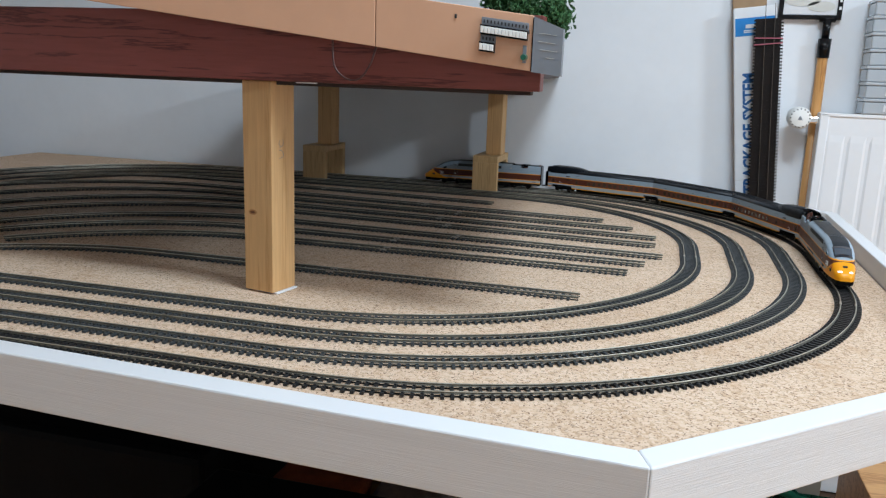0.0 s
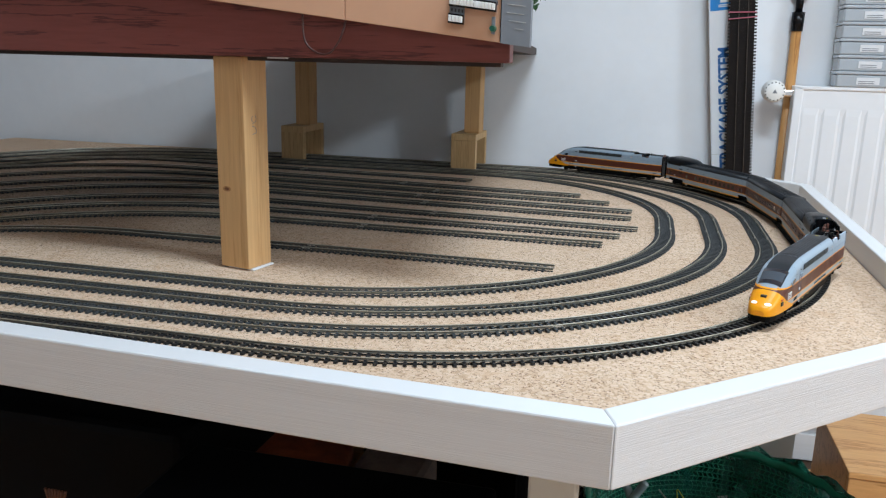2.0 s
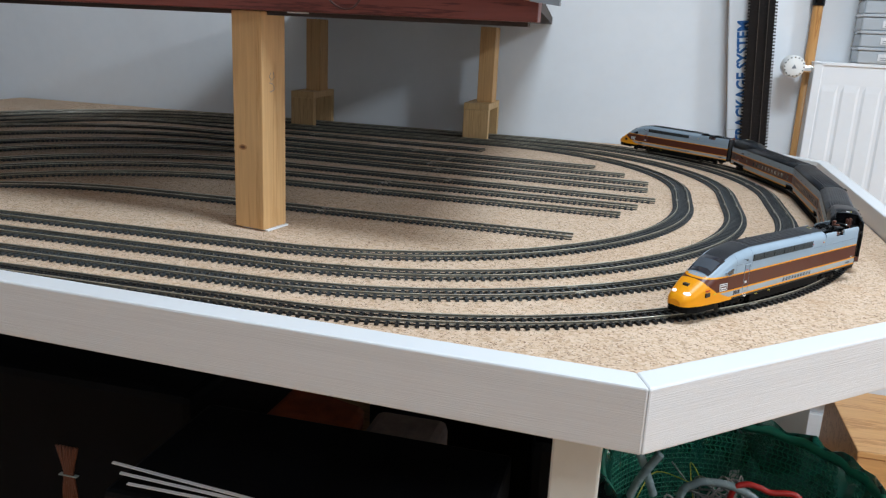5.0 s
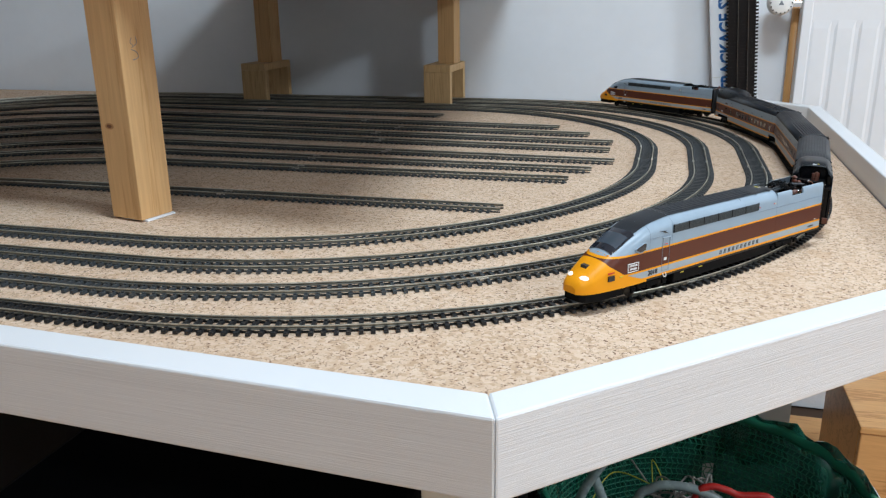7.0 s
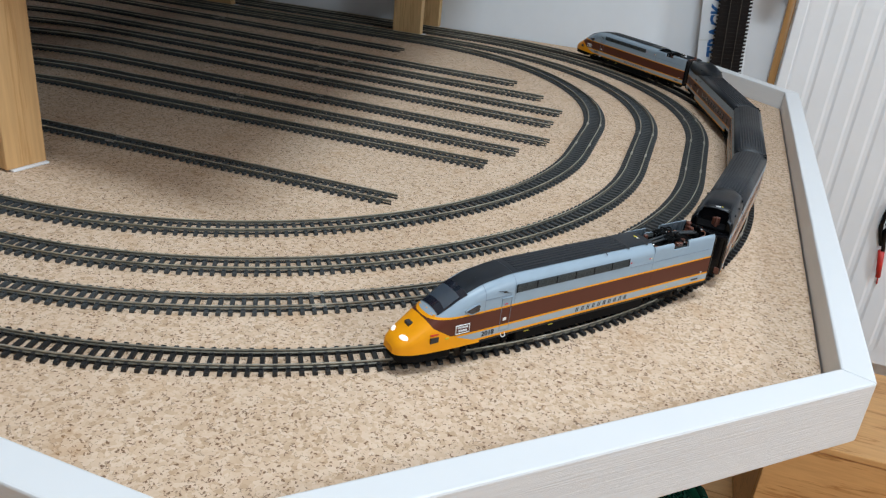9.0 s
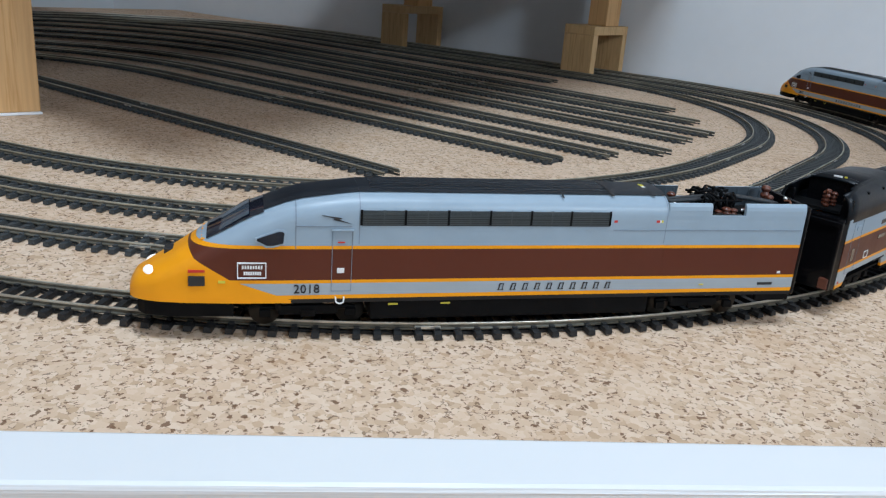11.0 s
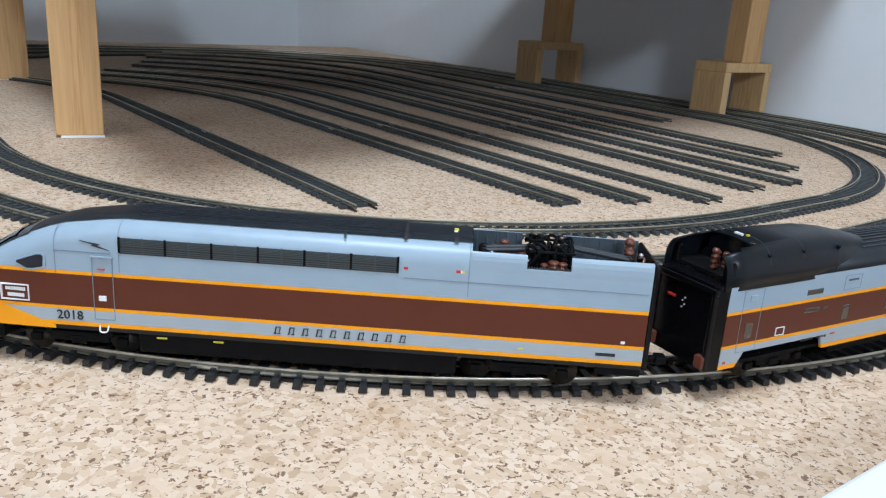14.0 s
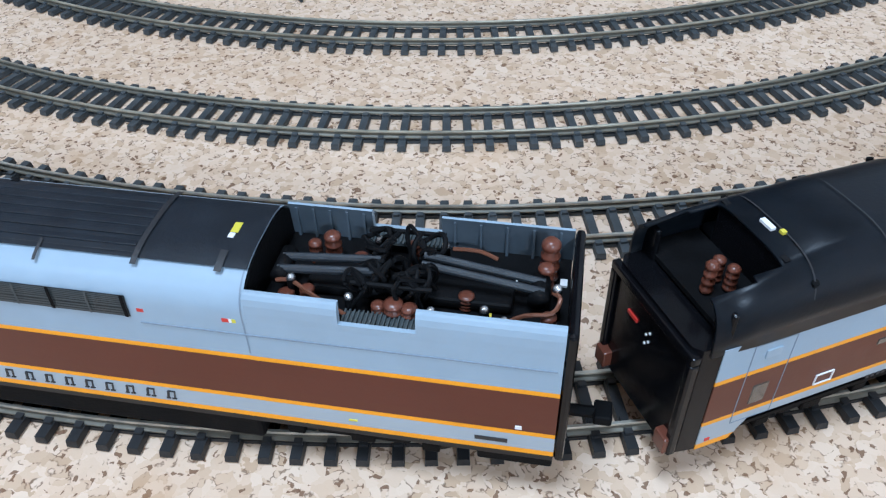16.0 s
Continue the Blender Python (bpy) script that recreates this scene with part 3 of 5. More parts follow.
def bogie(parent, x, wheelbase=0.034, half=0.0125):
    bm = bmesh.new()
    for s in (-1, 1):
        box(bm, x - wheelbase / 2 + 0.0052, x + wheelbase / 2 - 0.0052, s * half - 0.0012, s * half + 0.0012, 0.0045, 0.0085, 0.0006)
        box(bm, x - wheelbase / 2 - 0.002, x + wheelbase / 2 + 0.002, s * half - 0.0008, s * half + 0.0004, 0.0068, 0.0080, 0.0003)
        for q in (-1, 0, 1):
            w = 0.0022 if q else 0.003
            box(bm, x + q * wheelbase / 2 - w, x + q * wheelbase / 2 + w, s * (half + 0.0008) - 0.001, s * (half + 0.0008) + 0.001, 0.0038, 0.0070, 0.0004)
        for q in (-0.35, 0.35):
            rod(bm, (x + q * wheelbase, s * half, 0.007), (x + q * wheelbase, s * half, 0.0112), 0.0016, n=8)
    box(bm, x - 0.006, x + 0.006, -half, half, 0.006, 0.010)
    b = part("bogie", bm, CHASSIS, parent, "black bogie frame")
    for q in (-1, 1):
        for s in (-1, 1):
            bm = bmesh.new()
            m = pose(x + q * wheelbase / 2, s * 0.0092, 0.0056, 90)
            lathe(bm, [(0.0062, -0.0012 * s), (0.0057, -0.0004 * s), (0.0055, 0.0012 * s), (0.0048, 0.0013 * s)], 24, m)
            bmesh.ops.recalc_face_normals(bm, faces=bm.faces[:])
            wheel = part("wheel", bm, STEEL_WHEEL, b, "steel wheel", True)
            bm = bmesh.new()
            lathe(bm, [(0.0048, 0.0012 * s), (0.0044, 0.0006 * s), (0.0018, 0.0007 * s), (0.0015, 0.0014 * s), (0.0001, 0.0015 * s)], 18, m)
            bmesh.ops.recalc_face_normals(bm, faces=bm.faces[:])
            part("wheel_disc", bm, CHASSIS, wheel, "dark wheel centre", True)
    return b


def insulator(parent, x, y, z0, z1, r=0.0015, n=4):
    bm = bmesh.new()
    prof = []
    for i in range(n):
        z = z0 + (z1 - z0) * i / n
        dz = (z1 - z0) / n
        prof += [(r * 0.62, z), (r, z + dz * 0.3), (r, z + dz * 0.62), (r * 0.62, z + dz * 0.95)]
    lathe(bm, prof + [(r * 0.4, z1)], 12, Matrix.Translation((x, y, 0)))
    return part("insulator", bm, INSULATOR, parent, "ribbed brown insulator", True)


NOSE_FROM, NOSE_STRETCH = 0.108, 1.17


def power_car(label, lit):
    car = thing("power_car", label, "train", "cars of the model train")
    # shell: nose and engine room, full section; the rear well is open on top
    bm = bmesh.new()
    xs = NOSE_XS + [0.06 - 0.0095 * i for i in range(1, 14)] + [-0.0725]
    shell(bm, xs, US)
    part("body", bm, LOCO_PAINT, car, "grey, maroon and orange painted shell", True)
    bm = bmesh.new()
    bm.faces.new([bm.verts.new(hull(0.1414, u)) for u in US])
    part("nose_tip", bm, ORANGE_PAINT, car)
    for s in (-1, 1):
        # walls of the roof well, with the notch at the pantograph
        for x0, x1, top in ((-0.0725, -0.0930, 0.0534), (-0.0930, -0.1095, 0.0482), (-0.1095, -0.1400, 0.0534)):
            rim = [(0.0172, 0.0112), (0.0171, 0.030), (0.01685, 0.0450), (0.0168, 0.0462), (0.0168, 0.0482)] + ([(0.0167, 0.0505), (0.0164, 0.0521), (0.0159, 0.0530), (0.0155, top)] if top > 0.05 else [])
            inner = [(0.0147 if top > 0.05 else 0.0157, top), (0.0149 if top > 0.05 else 0.0157, 0.0518 if top > 0.05 else 0.0470), (0.0157, 0.0430), (0.0161, 0.0112)]
            for name, line, mat, lab in (("side_wall", rim + inner[:1], LOCO_PAINT, ""), ("wall_lining", inner, WELL_LINING, "dark bare inner wall")):
                bm = bmesh.new()
                rows = [[bm.verts.new((x, s * y, z)) for y, z in line] for x in (x0, x1)]
                for i in range(len(line) - 1):
                    bm.faces.new((rows[0][i], rows[1][i], rows[1][i + 1], rows[0][i + 1]))
                if name == "side_wall":
                    for x in (x0, x1):
                        bm.faces.new([bm.verts.new((x, s * y, z)) for y, z in rim + inner])
                bmesh.ops.recalc_face_normals(bm, faces=bm.faces[:])
                part(name, bm, mat, car, lab)
            if top > 0.05:
                bm = bmesh.new()
                for k in range(5):
                    x = x0 + (x1 - x0) * (k + 0.5) / 5
                    box(bm, x - 0.0003, x + 0.0003, s * 0.0150 - 0.0005, s * 0.0150 + 0.0005, 0.0440, 0.0525)
                part("wall_rib", bm, WELL_LINING, car)
        bm = bmesh.new()
        box(bm, -0.1105, -0.0930, s * (HALF - 0.0035) - 0.0022, s * (HALF - 0.0035) + 0.0022, 0.0465, 0.0472)
        for i in range(18):
            x = -0.1100 + i * 0.00098
            box(bm, x - 0.0002, x + 0.0002, s * (HALF - 0.0035) - 0.0022, s * (HALF - 0.0035) + 0.0022, 0.0472, 0.0478)
        part("walkway_grating", bm, GRILLE, car)
        # cooling grille: frame, louvres, dividers
        def band(x0, x1, u0, u1, out, n=4):
            us = [u0 + (u1 - u0) * i / n for i in range(n + 1)]
            bm2 = bmesh.new()
            shell(bm2, [x0, x1], us if s < 0 else [1 - u for u in us], out)
            return bm2
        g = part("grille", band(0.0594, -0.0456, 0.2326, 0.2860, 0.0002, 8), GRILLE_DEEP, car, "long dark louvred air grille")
        for i in range(9):
            u = 0.2350 + i * 0.0056
            part("louvre", band(0.0590, -0.0452, u, u + 0.0031, 0.0005, 1), GRILLE, g)
        for i in range(13):
            x = -0.0456 + i * 0.1046 / 12
            part("divider", band(x + (0.0009 if i % 2 == 0 else 0.0005), x, 0.2326, 0.2860, 0.0008), GRILLE if i % 2 else CHASSIS, g)
        # cab window
        bm = bmesh.new()
        prism(bm, [(0.0892, 0.0362), (0.0930, 0.0353), (0.0952, 0.0352), (0.0990, 0.0372), (0.0990, 0.0380), (0.0912, 0.0408), (0.0895, 0.0408), (0.0888, 0.0402)], s * 0.0158, s * 0.0176, "y")
        part("cab_window", bm, DARK_GLASS, car, "dark cab side window")
        bm = bmesh.new()
        prism(bm, [(0.0882, 0.0358), (0.0928, 0.0344), (0.0956, 0.0343), (0.0998, 0.0368), (0.0998, 0.0382), (0.0914, 0.0415), (0.0890, 0.0415), (0.0880, 0.0406)], s * 0.0156, s * 0.01735, "y")
        part("window_surround", bm, SKY_PAINT, car)
        # door with its lines, step and plates
        outline("door_seam", car, SEAM, 0.0625, 0.0705, 0.0160, 0.0415, s, 0.00022, proud=0.00012)
        side_rect("door_cap", car, SKY_PAINT, 0.0622, 0.0708, 0.0412, 0.0417, s, 0.0006)
        side_rect("door_plate", car, WHITE_MARK, 0.0655, 0.0683, 0.0238, 0.0258, s)
        side_rect("door_plate", car, RED_MARK, 0.0655, 0.0683, 0.0363, 0.0367, s)
        bm = bmesh.new()
        y = s * (HALF + 0.0010)
        tube(bm, curl([(0.0653, s * HALF, 0.0137), (0.0655, y, 0.0118), (0.0665, y, 0.0112), (0.0675, y, 0.0112), (0.0684, y, 0.0118), (0.0686, s * HALF, 0.0137)], 15), 0.00032)
        part("door_step", bm, WHITE_MARK, car, "white wire door step")
        outline("company_plate", car, WHITE_MARK, 0.0955, 0.1065, 0.0217, 0.0282, s, 0.0004, y=0.0169, proud=0.0004)
        for z, a, b in ((0.0256, 0.0970, 0.1050), (0.0231, 0.0975, 0.1042)):
            bm = bmesh.new()
            for i in range(8):
                x = a + (b - a) * i / 8
                y0, y1 = sorted((s * 0.0164, s * (0.01735 - 0.0006 * (x - 0.096) / 0.01)))
                box(bm, x, x + 0.0007, y0, y1, z, z + 0.0013)
            tagged(part("plate_script", bm, WHITE_MARK, car), kind="stuff")
        letters("2018", 0.0052, 0.0002, DARK_MARK, car, Matrix.Translation((0.080, s * (HALF + 0.0002), 0.0170)) @ pose(0, 0, 0, 90, 0, 180 if s > 0 else 0), "car_number", "dark car number")
        bm = bmesh.new()
        for i in range(10):
            x = (0.0012 - i * 0.00535)
            y0, y1 = sorted((s * (HALF - 0.0004), s * (HALF + 0.00025)))
            for u0, u1, z0, z1 in ((0.0001, 0.0006, 0.0155, 0.0184), (0.0018, 0.0021, 0.0155, 0.0184), (-0.0001, 0.0009, 0.0155, 0.01575), (0.0013, 0.0025, 0.0155, 0.01575), (0.0005, 0.0019, 0.01815, 0.0184)):
                for v in box(bm, x - u1, x - u0, y0, y1, z0, z1):
                    v.co.x -= (v.co.z - 0.0155) * 0.2 * s
        part("name_lettering", bm, DARK_MARK, car, "dark spaced lettering drawn as bars")
        bm = bmesh.new()
        prism(bm, [(0.0748, 0.0474), (0.0694, 0.0461), (0.0704, 0.0456), (0.0632, 0.0440), (0.0680, 0.0457), (0.0668, 0.0463)], s * 0.0160, s * (HALF - 0.0001), "y")
        part("emblem", bm, DARK_MARK, car, "dark lightning emblem")
        for x0, x1, z0, z1, mat in ((-0.0490, -0.0474, 0.0450, 0.0460, RED_MARK), (-0.0670, -0.0686, 0.0450, 0.0461, RED_MARK), (-0.0686, -0.0693, 0.0450, 0.0461, WHITE_MARK),
                                    (-0.0693, -0.0702, 0.0450, 0.0461, YELLOW_MARK), (-0.0945, -0.0925, 0.0163, 0.0168, YELLOW_MARK), (-0.1295, -0.1220, 0.0160, 0.0172, DARK_MARK),
                                    (-0.1325, -0.1310, 0.0215, 0.0225, WHITE_MARK), (0.1105, 0.1128, 0.0196, 0.0206, YELLOW_MARK)):
            side_rect("marking", car, mat, x0, x1, z0, z1, s, 0.0002, y=along(SIDE_LINE, (x0 + x1) / 2) - (0.0005 if z0 > 0.04 else 0.0))
        side_rect("vent_grille", car, DARK_MARK, 0.1170, 0.1222, 0.0185, 0.0223, s, 0.0004, 0.0025, y=along(SIDE_LINE, 0.1185))
        side_rect("marking", car, RED_MARK, 0.1170, 0.1222, 0.0238, 0.0248, s, 0.0002, 0.002, y=along(SIDE_LINE, 0.119) - 0.0002)
        for x in (0.043, 0.021):
            side_rect("marking", car, YELLOW_MARK, x, x + 0.004, 0.0094, 0.0101, s, 0.0002, y=0.0165)
        # headlights
        bm = bmesh.new()
        c = Vector((0.1346, s * 0.0062, 0.0212))
        bmesh.ops.create_uvsphere(bm, u_segments=16, v_segments=8, radius=1, matrix=Matrix.Translation(c) @ pose(0, 0, 0, 0, -35, s * 22) @ Matrix.Diagonal((0.0023, 0.0041, 0.0024, 1)))
        part("headlight", bm, HEADLIGHT if lit else LENS_OFF, car, "white headlight", True)
    # panel seams on the shoulders
    for x in (0.0600, 0.0845, -0.0718):
        bm = bmesh.new()
        shell(bm, [x + 0.00018, x - 0.00018], [u for u in US if 0.174 <= u <= 0.826], 0.00010)
        part("panel_seam", bm, SEAM, car)
    for s in (-1, 1):
        side_rect("panel_seam", car, SEAM, 0.0630, 0.0843, 0.0428, 0.0431, s, -0.0001)
        side_rect("panel_seam", car, SEAM, -0.0475, -0.1390, 0.0416, 0.0419, s, -0.0001)
    # roof strip and windscreen lie on the shell
    mid = [u for u in US if 0.40 < u < 0.60]
    bm = bmesh.new()
    shell(bm, [x for x in xs if x <= 0.06], mid, 0.0005)
    shell(bm, [x for x in xs if 0.06 <= x <= 0.1005], [u for u in US if 0.40 < u < 0.60], 0.0004)
    roof = part("roof", bm, BLACK_SATIN, car, "black roof strip", True)
    bm = bmesh.new()
    for y in (-0.0075, -0.0045, -0.0015, 0.0015, 0.0045, 0.0075):
        z = 0.0456 + 0.0108 * (1 - (abs(y) / 0.0169) ** 2.8) ** (1 / 2.8)
        box(bm, -0.0465, 0.055, y - 0.0009, y + 0.0009, z - 0.001, z + 0.0008, 0.0002)
    part("roof_rib", bm, BLACK_SATIN, roof)
    for x0, x1, u0, u1 in ((-0.0466, -0.0480, 0.39, 0.61), (-0.0655, -0.0672, 0.545, 0.605), (-0.0242, -0.0250, 0.565, 0.63), (0.006, -0.0466, 0.575, 0.5765), (0.006, -0.0466, 0.425, 0.4265), (0.055, -0.0466, 0.53, 0.531), (0.055, -0.0466, 0.475, 0.476)):
        bm = bmesh.new()
        shell(bm, [x0, x1], [u0 + (u1 - u0) * i / 10 for i in range(11)], 0.0009)
        part("roof_slot", bm, DARK_MARK, roof)
    bm = bmesh.new()
    shell(bm, [0.1165, 0.1135, 0.111, 0.108, 0.1045, 0.1008, 0.0965], [u for u in US if 0.39 < u < 0.61], 0.0005)
    screen = part("windscreen", bm, DARK_GLASS, car, "dark raked windscreen in a black surround", True)
    bm = bmesh.new()
    shell(bm, [0.1155, 0.1135, 0.111, 0.108, 0.1045, 0.1020], [u for u in US if 0.41 < u < 0.59], 0.0009)
    part("glass_pane", bm, REFLECTION_GLASS, screen, "pane with its grey-blue reflection put into the colour", True)
    bm = bmesh.new()
    box(bm, 0.1272, 0.1305, -0.0028, 0.0028, 0.0262, 0.0292, 0.0002, None)
    part("number_plate", bm, DARK_MARK, car)
    bm = bmesh.new()
    for i in range(7):
        y = -0.009 + i * 0.003
        box(bm, 0.1164, 0.1184, y - 0.0009, y + 0.0009, 0.0350, 0.0368 - abs(y) * 0.12, 0.0003)
    part("nose_ridge", bm, ORANGE_PAINT, car)
    # underframe, skirts, plough
    bm = bmesh.new()
    box(bm, -0.0695, 0.0545, -0.0164, 0.0164, 0.0028, 0.0118, 0.0012)
    box(bm, -0.1400, 0.115, -0.0118, 0.0118, 0.0095, 0.0125)
    part("underframe", bm, CHASSIS, car, "black underframe")
    bm = bmesh.new()
    o = [(0.1390, -0.007), (0.1365, -0.0105), (0.128, -0.0135), (0.108, -0.0150), (0.108, 0.0150), (0.128, 0.0135), (0.1365, 0.0105), (0.1390, 0.007)]
    prism(bm, o, 0.0050, 0.0116)
    part("plough", bm, CHASSIS, car, "black nose skirt")
    bm = bmesh.new()
    for s in (-1, 1):
        box(bm, -0.1400, -0.1225, s * 0.0160 - 0.001, s * 0.0160 + 0.001, 0.0080, 0.0116, 0.0006)
    part("rear_skirt", bm, CHASSIS, car)
    bogie(car, 0.079)
    bogie(car, -0.094)
    # roof well: floor, end wall, equipment
    part("well_floor", a_box(-0.1400, -0.0725, -0.0161, 0.0161, 0.0425, 0.0440), CHASSIS, car)
    part("end_wall", a_box(-0.1424, -0.1402, -0.0170, 0.0170, 0.0105, 0.0526, 0.0010), BLACK_PLASTIC, car, "black end wall")
    bm = bmesh.new()
    prism(bm, [(v.y * 0.985, v.z - 0.0006) for v in (hull(-0.0727, u) for u in US[12:45])], -0.0727, -0.0716, "x")
    part("bulkhead", bm, CHASSIS, car)
    bm = bmesh.new()
    rod(bm, (-0.1418, 0, 0.0088), (-0.150, 0, 0.0088), 0.0016)
    box(bm, -0.1535, -0.1490, -0.003, 0.003, 0.0075, 0.0105, 0.0006)
    part("coupler", bm, CHASSIS, car, "dark grey coupler")
    pan = part("pantograph", a_box(-0.128, -0.082, -0.0050, 0.0050, 0.0445, 0.0470, 0.0008), CHASSIS, car, "folded black pantograph")
    for y in (0.0008, 0.0048):
        bm = bmesh.new()
        rod(bm, (-0.0765, y, 0.0510), (-0.0995, y, 0.0530), 0.0010)
        part("lower_arm", bm, ARM, pan)
    for y in (-0.0016, 0.0014):
        bm = bmesh.new()
        rod(bm, (-0.1080, y, 0.0535), (-0.1345, y + 0.001, 0.0500), 0.0009)
        part("upper_arm", bm, ARM, pan)
    bm = bmesh.new()
    rod(bm, (-0.1335, -0.003, 0.0485), (-0.1335, 0.004, 0.0485), 0.0024, n=14)
    part("pivot_drum", bm, CHASSIS, pan, "", True)
    bm = bmesh.new()
    rod(bm, (-0.0770, -0.002, 0.0500), (-0.0770, 0.0065, 0.0500), 0.0020, n=14)
    part("pivot_drum", bm, CHASSIS, pan, "", True)
    rng = random.Random(5)
    for i in range(18):
        bm = bmesh.new()
        x = (-0.0985 if i % 2 else -0.1065) + rng.uniform(-0.0035, 0.0035)
        y = rng.uniform(-0.0085, 0.0085)
        pts = [(x, y, 0.0465), (x + rng.uniform(-.003, .003), y + rng.uniform(-.003, .003), 0.0520), (x + rng.uniform(-.004, .004), y + rng.uniform(-.004, .004), 0.0552), (x + rng.uniform(-.004, .004), y + rng.uniform(-.004, .004), 0.0530), (x + rng.uniform(-.004, .004), y + rng.uniform(-.004, .004), 0.0465)]
        tube(bm, curl(pts, 20), 0.00055)
        part("spring_loop", bm, CHASSIS, pan)
    for x, q in ((-0.0965, 1), (-0.1075, 1), (-0.0965, -1), (-0.1090, -1)):
        bm = bmesh.new()
        ring = [(x + 0.0030 * math.cos(k * math.pi / 8), q * 0.0055 + 0.0028 * math.sin(k * math.pi / 8), 0.0535 + 0.0012 * math.sin(k * math.pi / 4)) for k in range(17)]
        tube(bm, ring, 0.00060)
        part("spring_loop", bm, CHASSIS, pan)
    for y in (-0.0095, 0.0085):
        bm = bmesh.new()
        rod(bm, (-0.0940, y, 0.0528), (-0.1115, y, 0.0528), 0.0006, n=6)
        part("contact_strip", bm, CHASSIS, pan)
    for x, y, z, r in ((-0.0815, -0.0060, 0.0505, 0.0016), (-0.0855, -0.0070, 0.0525, 0.0020), (-0.0925, -0.0050, 0.0485, 0.0018), (-0.0790, 0.0085, 0.0480, 0.0019), (-0.0835, 0.0075, 0.0490, 0.0017),
                       (-0.1035, 0.0105, 0.0505, 0.0022), (-0.1070, 0.0108, 0.0500, 0.0018), (-0.1000, 0.0100, 0.0490, 0.0016), (-0.1045, -0.0085, 0.0510, 0.0016), (-0.1350, -0.0080, 0.0560, 0.0022),
                       (-0.1345, -0.0035, 0.0525, 0.0019), (-0.1325, 0.0115, 0.0485, 0.0020), (-0.1360, 0.0085, 0.0495, 0.0017), (-0.1180, 0.0035, 0.0480, 0.0018)):
        insulator(car, x, y, 0.0440, z, r)
    for pts in (((-0.0765, 0.0070, 0.0495), (-0.0800, 0.0070, 0.0498), (-0.0850, 0.0095, 0.0490), (-0.0935, 0.0130, 0.0475)), ((-0.0770, 0.0120, 0.0470), (-0.0810, 0.0118, 0.0470), (-0.0860, 0.0122, 0.0470)),
                ((-0.1130, -0.0095, 0.0490), (-0.119, -0.0090, 0.0495), (-0.1235, -0.0075, 0.0490)), ((-0.1125, 0.0118, 0.0490), (-0.118, 0.0120, 0.0480), (-0.1235, 0.0130, 0.0470)),
                ((-0.1270, 0.0120, 0.0490), (-0.131, 0.0105, 0.0505), (-0.1365, 0.0090, 0.0505), (-0.1380, 0.0065, 0.0525), (-0.1365, 0.0045, 0.0520))):
        bm = bmesh.new()
        tube(bm, curl(pts, 12), 0.0005)
        part("copper_pipe", bm, COPPER, car, "copper-coloured roof pipe")
    for x, y, z in ((-0.0965, -0.0075, 0.0520), (-0.0985, 0.0015, 0.0515), (-0.0935, 0.0095, 0.0500), (-0.1112, -0.0098, 0.0500), (-0.1115, 0.0105, 0.0495), (-0.0800, 0.0068, 0.0512), (-0.1270, 0.0120, 0.0505), (-0.1372, 0.0040, 0.0535), (-0.1225, 0.0080, 0.0490)):
        bm = bmesh.new()
        rod(bm, (x, y, 0.0440), (x, y, z - 0.0008), 0.0011)
        part("boss_stem", bm, CHASSIS, car)
        bm = bmesh.new()
        bmesh.ops.create_uvsphere(bm, u_segments=12, v_segments=8, radius=0.0010, matrix=Matrix.Translation((x, y, z - 0.0006)))
        part("boss", bm, SILVER_BOSS, car, "small silver boss", True)
    for x, y, mat in ((-0.1262, -0.0062, RED_MARK), (-0.1274, -0.0062, WHITE_MARK), (-0.1230, 0.0062, YELLOW_MARK), (-0.1385, -0.0070, WHITE_MARK)):
        part("marking", a_box(x - 0.0008, x + 0.0008, y - 0.0011, y + 0.0011, 0.0440, 0.0446), mat, car)
    part("marking", a_box(-0.0670, -0.0652, -0.0022, 0.0012, 0.0560, 0.05705, 0.0001), YELLOW_MARK, car, "yellow warning label")
    part("marking", a_box(-0.0666, -0.0652, 0.0014, 0.0030, 0.0560, 0.05705, 0.0001), WHITE_MARK, car)
    for x, y in ((0.030, -0.0105), (-0.0055, -0.0105)):
        bm = bmesh.new()
        rod(bm, (x, y, 0.052), (x, y, 0.0560), 0.0011, n=10)
        part("roof_boss", bm, SKY_PAINT if y < -0.012 else CHASSIS, car)
    for ob in car.children:
        for v in ob.data.vertices:
            if v.co.x > NOSE_FROM:
                v.co.x = NOSE_FROM + (v.co.x - NOSE_FROM) * NOSE_STRETCH
    return car


COACH_TOP = 0.0434


def coach_roof(z_side, z_mid, half, n=14):
    return [(half * math.cos(math.pi * i / n), z_side + (z_mid - z_side) * math.sin(math.pi * i / n) ** 0.8) for i in range(n + 1)]


